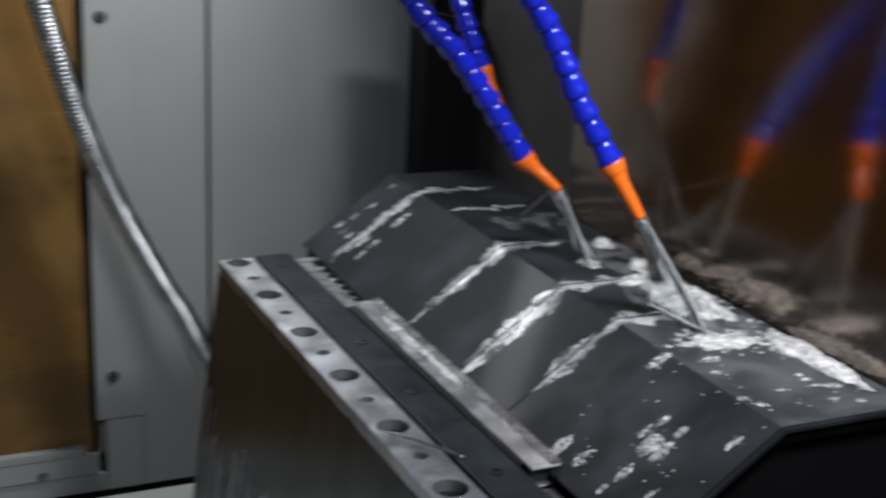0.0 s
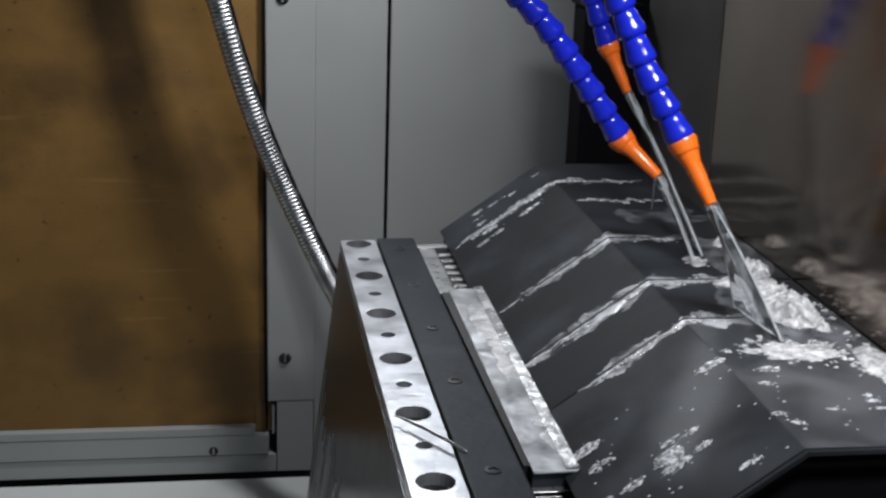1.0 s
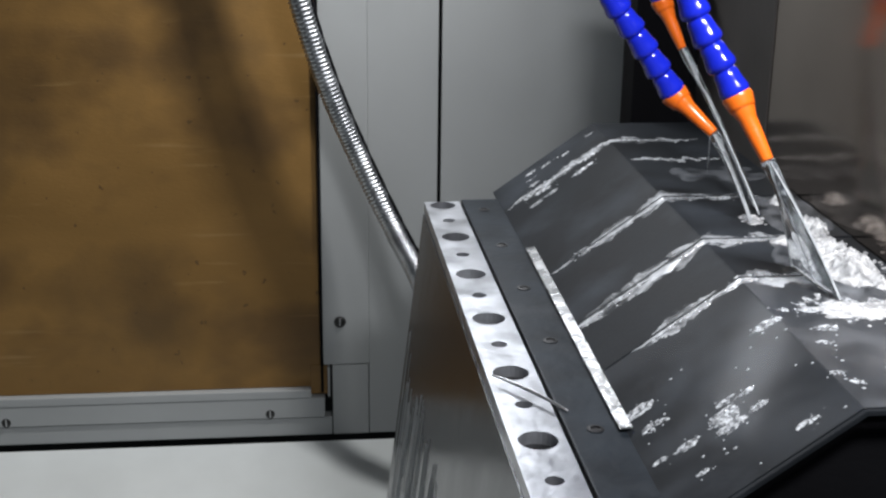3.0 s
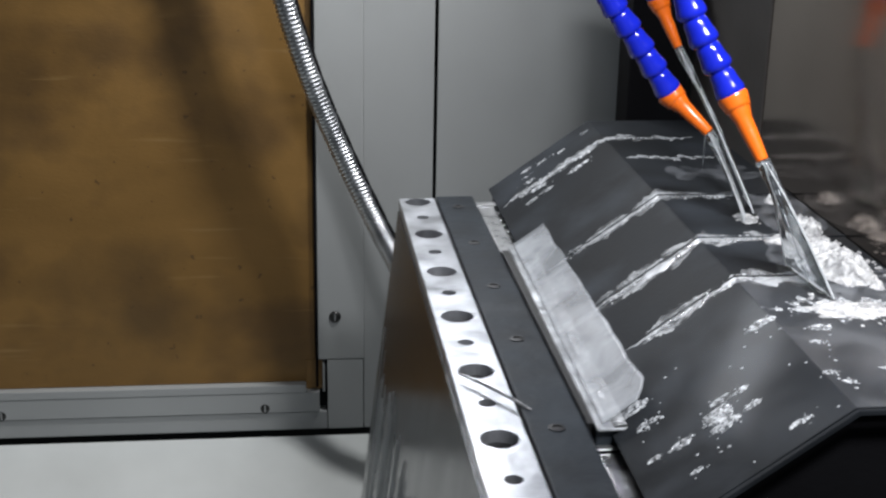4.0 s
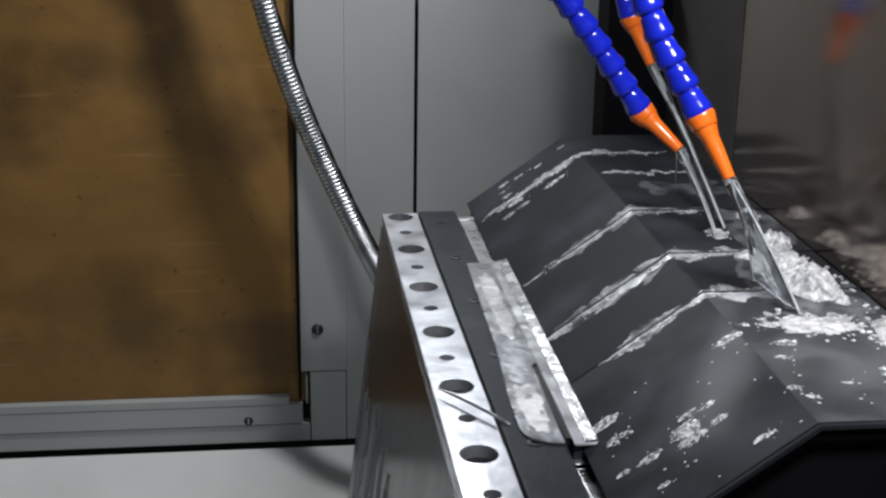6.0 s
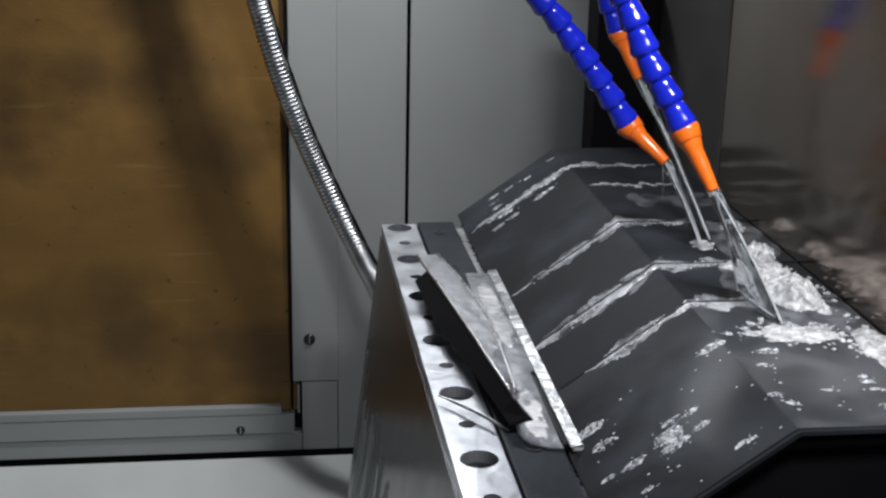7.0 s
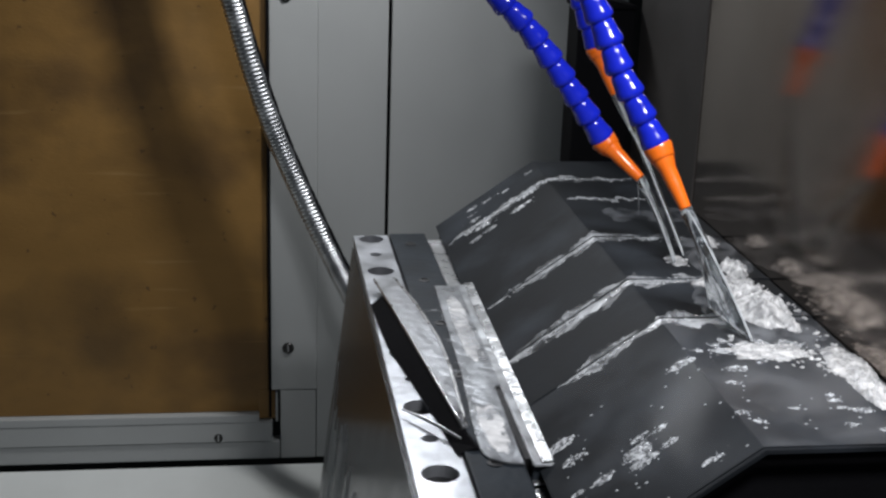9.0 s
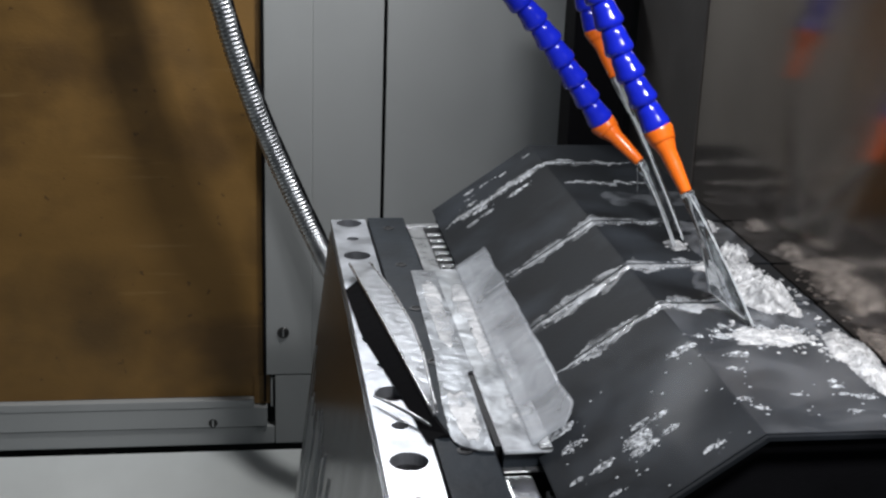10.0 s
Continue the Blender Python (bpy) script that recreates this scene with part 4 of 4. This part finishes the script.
# ---- what moves ----
TABLE_X = (
    (0, -0.1070), (0.1, -0.1085), (0.2, -0.1120), (0.3, -0.1002), (0.4, -0.0890), (0.5, -0.0795), (0.6, -0.0862),
    (0.7, -0.0860), (0.8, -0.0975), (0.9, -0.1061), (1, -0.1130), (1.1, -0.1142), (1.2, -0.1138), (1.3, -0.1112),
    (1.4, -0.0976), (1.5, -0.0892), (1.6, -0.0820), (1.7, -0.0778), (1.8, -0.0789), (1.9, -0.0829), (2, -0.0921),
    (2.1, -0.1065), (2.2, -0.1081), (2.3, -0.1174), (2.4, -0.1135), (2.5, -0.1155), (2.6, -0.1016), (2.7, -0.0959),
    (2.9, -0.0827), (3, -0.0791), (3.15, -0.0828), (3.3, -0.0984), (3.5, -0.1223), (3.65, -0.1239), (3.8, -0.1182),
    (3.9, -0.1197), (4, -0.1017), (4.1, -0.0939), (4.2, -0.0832), (4.3, -0.0826), (4.4, -0.0797), (4.5, -0.0859),
    (4.6, -0.1002), (4.7, -0.1082), (4.8, -0.1219), (4.9, -0.1300), (5, -0.1322), (5.1, -0.1325), (5.2, -0.1281),
    (5.3, -0.1216), (5.4, -0.1032), (5.5, -0.0970), (5.6, -0.0898), (5.7, -0.0853), (5.8, -0.0846), (5.9, -0.0859),
    (6, -0.0973), (6.1, -0.1080), (6.2, -0.1310), (6.4, -0.1470), (6.6, -0.1485), (6.75, -0.1341), (6.95, -0.0976),
    (7.1, -0.0812), (7.2, -0.0790), (7.3, -0.0812), (7.4, -0.0884), (7.5, -0.1000), (7.6, -0.1135), (7.7, -0.1264),
    (7.8, -0.1417), (7.9, -0.1475), (8, -0.1469), (8.1, -0.1457), (8.2, -0.1390), (8.3, -0.1288), (8.4, -0.1152),
    (8.5, -0.1028), (8.6, -0.0914), (8.7, -0.0901), (8.8, -0.0867), (8.9, -0.0883), (9, -0.0958), (9.1, -0.1098),
    (9.2, -0.1181), (9.3, -0.1307), (9.4, -0.1464), (9.5, -0.1471), (9.6, -0.1472), (9.7, -0.1474), (9.8, -0.1397),
    (9.9, -0.1240), (10, -0.1156),
)


def table_at(t):
    for (a, x), (b, y) in zip(TABLE_X, TABLE_X[1:]):
        if a <= t <= b:
            return x + (y - x) * (t - a) / (b - a)
    return TABLE_X[-1][1]


def on_table(x, lift=0.0):
    """The table's pose when its rear corner stands at x: it runs a little askew to the cover."""
    return pose(x + 0.0078, 0, 1.0 + lift, 0, 0, 0.65)


def carried_rows(still, times, rest, seat):
    """Rows for what lies at rest inside the cover but for spells (start, end), in which it rides at its seat on the table."""
    rows = [(0.0, pose(*rest))] if times[0][0] > 0 else []
    for a, b, dx, dz in times:
        if a > 0:
            rows.append((a - still, pose(*rest)))
        n = max(2, round((b - a) / 0.1))
        for k in range(n + 1):
            t = a + (b - a) * k / n
            rows.append((t, pose(table_at(t) + seat[0] + dx, seat[1], seat[2] + dz)))
        if b < 10:
            rows.append((b + still, pose(*rest)))
    if times[-1][1] < 10:
        rows.append((10.0, pose(*rest)))
    return rows


def motions():
    walk(TABLE, [(t, on_table(x)) for t, x in TABLE_X])
    walk(CONDUIT, [(t, pose(0.72 * (x + 0.098) - 0.001, 0, 0)) for t, x in TABLE_X])
    # the loose sheet slips out of the slide plate by 36 mm in the splash between 4.2 and 4.6 s
    walk(LOOSE, [(t, on_table(x + 0.036 * max(0.0, min(1.0, (4.6 - t) / 0.4)))) for t, x in TABLE_X])
    inside = (0.12, 0.36, 0.86)
    drain = (-0.20, 0.62, 0.12)
    # the wiper works loose between 6.3 and 7.2 s and then rides on the table
    walk(WIPER, [(0, pose(0.14, 0.0, 0.88)), (6.3, pose(0.14, 0.0, 0.88)), (6.7, pose(0.02, 0.0, 0.962)), (6.95, pose(-0.07, 0.0, 1.015)), (7.1, on_table(table_at(7.1), 0.002))] + [(t, on_table(x)) for t, x in TABLE_X if t >= 7.2])
    walk(FROTHING, carried_rows(0.15, ((1.25, 2.75, 0, 0), (4.4, 4.75, 0.004, 0), (5.3, 5.75, 0.006, 0), (9.0, 9.1, 0.02, -0.004)), (0.08, 0.36, 0.955), (0.064, 0.385, 1.0055)))
    walk(OVERFLOW, [(0, pose(0.006, 0, 0.955)), (1.25, pose(0.0, 0, 0.955)), (1.38, pose(-0.012, 0, 1.0050)), (1.5, pose(-0.004, 0, 1.0050)), (1.65, pose(0.01, 0, 0.955)), (3.75, pose(0.0, 0, 0.955)), (3.9, pose(-0.014, 0, 1.0050)), (4.05, pose(0.002, 0, 1.0060)), (4.15, pose(0.006, 0, 1.0060)), (4.25, pose(0.01, 0, 0.955)), (5.15, pose(-0.02, 0, 0.955)), (5.3, pose(-0.016, 0, 1.0050)), (5.4, pose(0.0, 0, 1.0060)), (5.5, pose(0.004, 0, 1.0060)), (5.62, pose(0.006, 0, 0.955)), (8.12, pose(-0.03, 0, 0.955)), (8.25, pose(-0.022, 0, 1.0050)), (8.4, pose(-0.004, 0, 1.0060)), (8.5, pose(0.002, 0, 1.0060)), (8.62, pose(0.006, 0, 0.955)), (9.75, pose(-0.03, 0, 0.955)), (9.88, pose(-0.022, 0, 1.0050)), (10.0, pose(-0.003, 0, 1.0060))])
    walk(SURGE, [(0, pose(*inside)), (0.22, pose(0.05, 0.34, 0.97)), (0.34, pose(-0.02, 0.34, 1.006)), (0.42, pose(-0.045, 0.33, 1.006)), (0.5, pose(-0.072, 0.33, 1.003, 0, -8, 0)), (0.6, pose(-0.12, 0.34, 0.94, 0, -60, 0)), (0.7, pose(-0.16, 0.36, 0.78, 0, -80, 0)), (0.85, pose(-0.2, 0.62, 0.12)), (2.4, pose(*drain)), (3.6, pose(0.12, 0.36, 0.80)), (4.08, pose(0.05, 0.34, 0.97)), (4.2, pose(-0.015, 0.33, 1.012)), (4.3, pose(-0.055, 0.33, 1.010)), (4.4, pose(-0.100, 0.32, 0.985, 0, -50, 0)), (4.5, pose(-0.14, 0.34, 0.85, 0, -80, 0)), (4.65, pose(*drain)), (5.0, pose(0.12, 0.36, 0.80)), (5.48, pose(0.04, 0.34, 0.97)), (5.58, pose(-0.02, 0.33, 1.014)), (5.66, pose(-0.09, 0.32, 1.01, 0, -30, 0)), (5.76, pose(-0.16, 0.34, 0.83, 0, -80, 0)), (5.9, pose(*drain)), (8.0, pose(0.12, 0.36, 0.80)), (8.5, pose(0.05, 0.34, 0.97)), (8.6, pose(-0.02, 0.31, 1.010)), (8.7, pose(-0.072, 0.26, 1.008)), (8.76, pose(-0.12, 0.24, 0.96, 0, -60, 0)), (8.86, pose(-0.17, 0.3, 0.78, 0, -80, 0)), (9.0, pose(*drain)), (10, pose(*drain))])
    walk(SPRAY, [(0, pose(0.30, 0.10, 0.20)), (5.30, pose(0.30, 0.10, 0.20)), (5.50, pose(0.12, 0.36, 0.84)), (5.56, pose(-0.06, 0.38, 1.04)), (5.62, pose(-0.24, 0.46, 1.05)), (5.70, pose(-0.33, 0.62, 0.98)), (5.80, pose(-0.46, 0.78, 0.72)), (5.92, pose(-0.5, 0.75, 0.05)), (10, pose(-0.5, 0.75, 0.05))])
    walk(SPLASH, [(0, pose(*inside)), (5.5, pose(*inside)), (5.56, pose(-0.02, 0.42, 1.02)), (5.62, pose(-0.13, 0.5, 1.08)), (5.7, pose(-0.22, 0.6, 1.06)), (5.82, pose(-0.3, 0.7, 0.8)), (5.95, pose(-0.3, 0.7, 0.05)), (7.6, pose(0.1, 0.4, 0.3)), (8.1, pose(*inside)), (8.52, pose(*inside)), (8.58, pose(-0.05, 0.45, 1.0)), (8.64, pose(-0.20, 0.62, 1.01)), (8.70, pose(-0.31, 0.80, 0.98)), (8.78, pose(-0.44, 0.92, 0.84)), (8.92, pose(-0.5, 0.8, 0.05)), (10, pose(-0.5, 0.8, 0.05))])
    walk(CROWN, [(0, pose(*inside)), (4.08, pose(*inside)), (4.15, pose(-0.02, 0.42, 1.02)), (4.2, pose(-0.035, 0.44, 1.055)), (4.27, pose(-0.05, 0.45, 1.06)), (4.36, pose(-0.10, 0.45, 1.00)), (4.48, pose(-0.17, 0.46, 0.80)), (4.62, pose(-0.2, 0.6, 0.05)), (5.0, pose(0.12, 0.36, 0.30)), (5.3, pose(*inside)), (5.52, pose(0.06, 0.38, 0.96)), (5.58, pose(-0.03, 0.42, 1.035)), (5.66, pose(-0.12, 0.46, 1.05)), (5.75, pose(-0.22, 0.52, 0.96)), (5.9, pose(-0.2, 0.6, 0.05)), (7.8, pose(0.12, 0.36, 0.30)), (8.2, pose(*inside)), (8.52, pose(0.06, 0.36, 0.96)), (8.6, pose(-0.04, 0.38, 1.025)), (8.68, pose(-0.13, 0.36, 0.99)), (8.78, pose(-0.19, 0.4, 0.86)), (8.92, pose(-0.2, 0.6, 0.05)), (10, pose(-0.2, 0.6, 0.05))])
    walk(SCATTER, [(0, pose(*inside)), (0.32, pose(*inside)), (0.42, pose(-0.08, 0.42, 1.02)), (0.5, pose(-0.16, 0.48, 0.95)), (0.62, pose(-0.24, 0.55, 0.72)), (0.8, pose(-0.26, 0.6, 0.05)), (2.4, pose(*drain)), (3.6, pose(*inside)), (4.16, pose(*inside)), (4.24, pose(-0.12, 0.5, 1.06)), (4.32, pose(-0.20, 0.55, 1.02)), (4.44, pose(-0.27, 0.62, 0.84)), (4.6, pose(-0.3, 0.66, 0.05)), (10, pose(-0.3, 0.66, 0.05))])


motions()
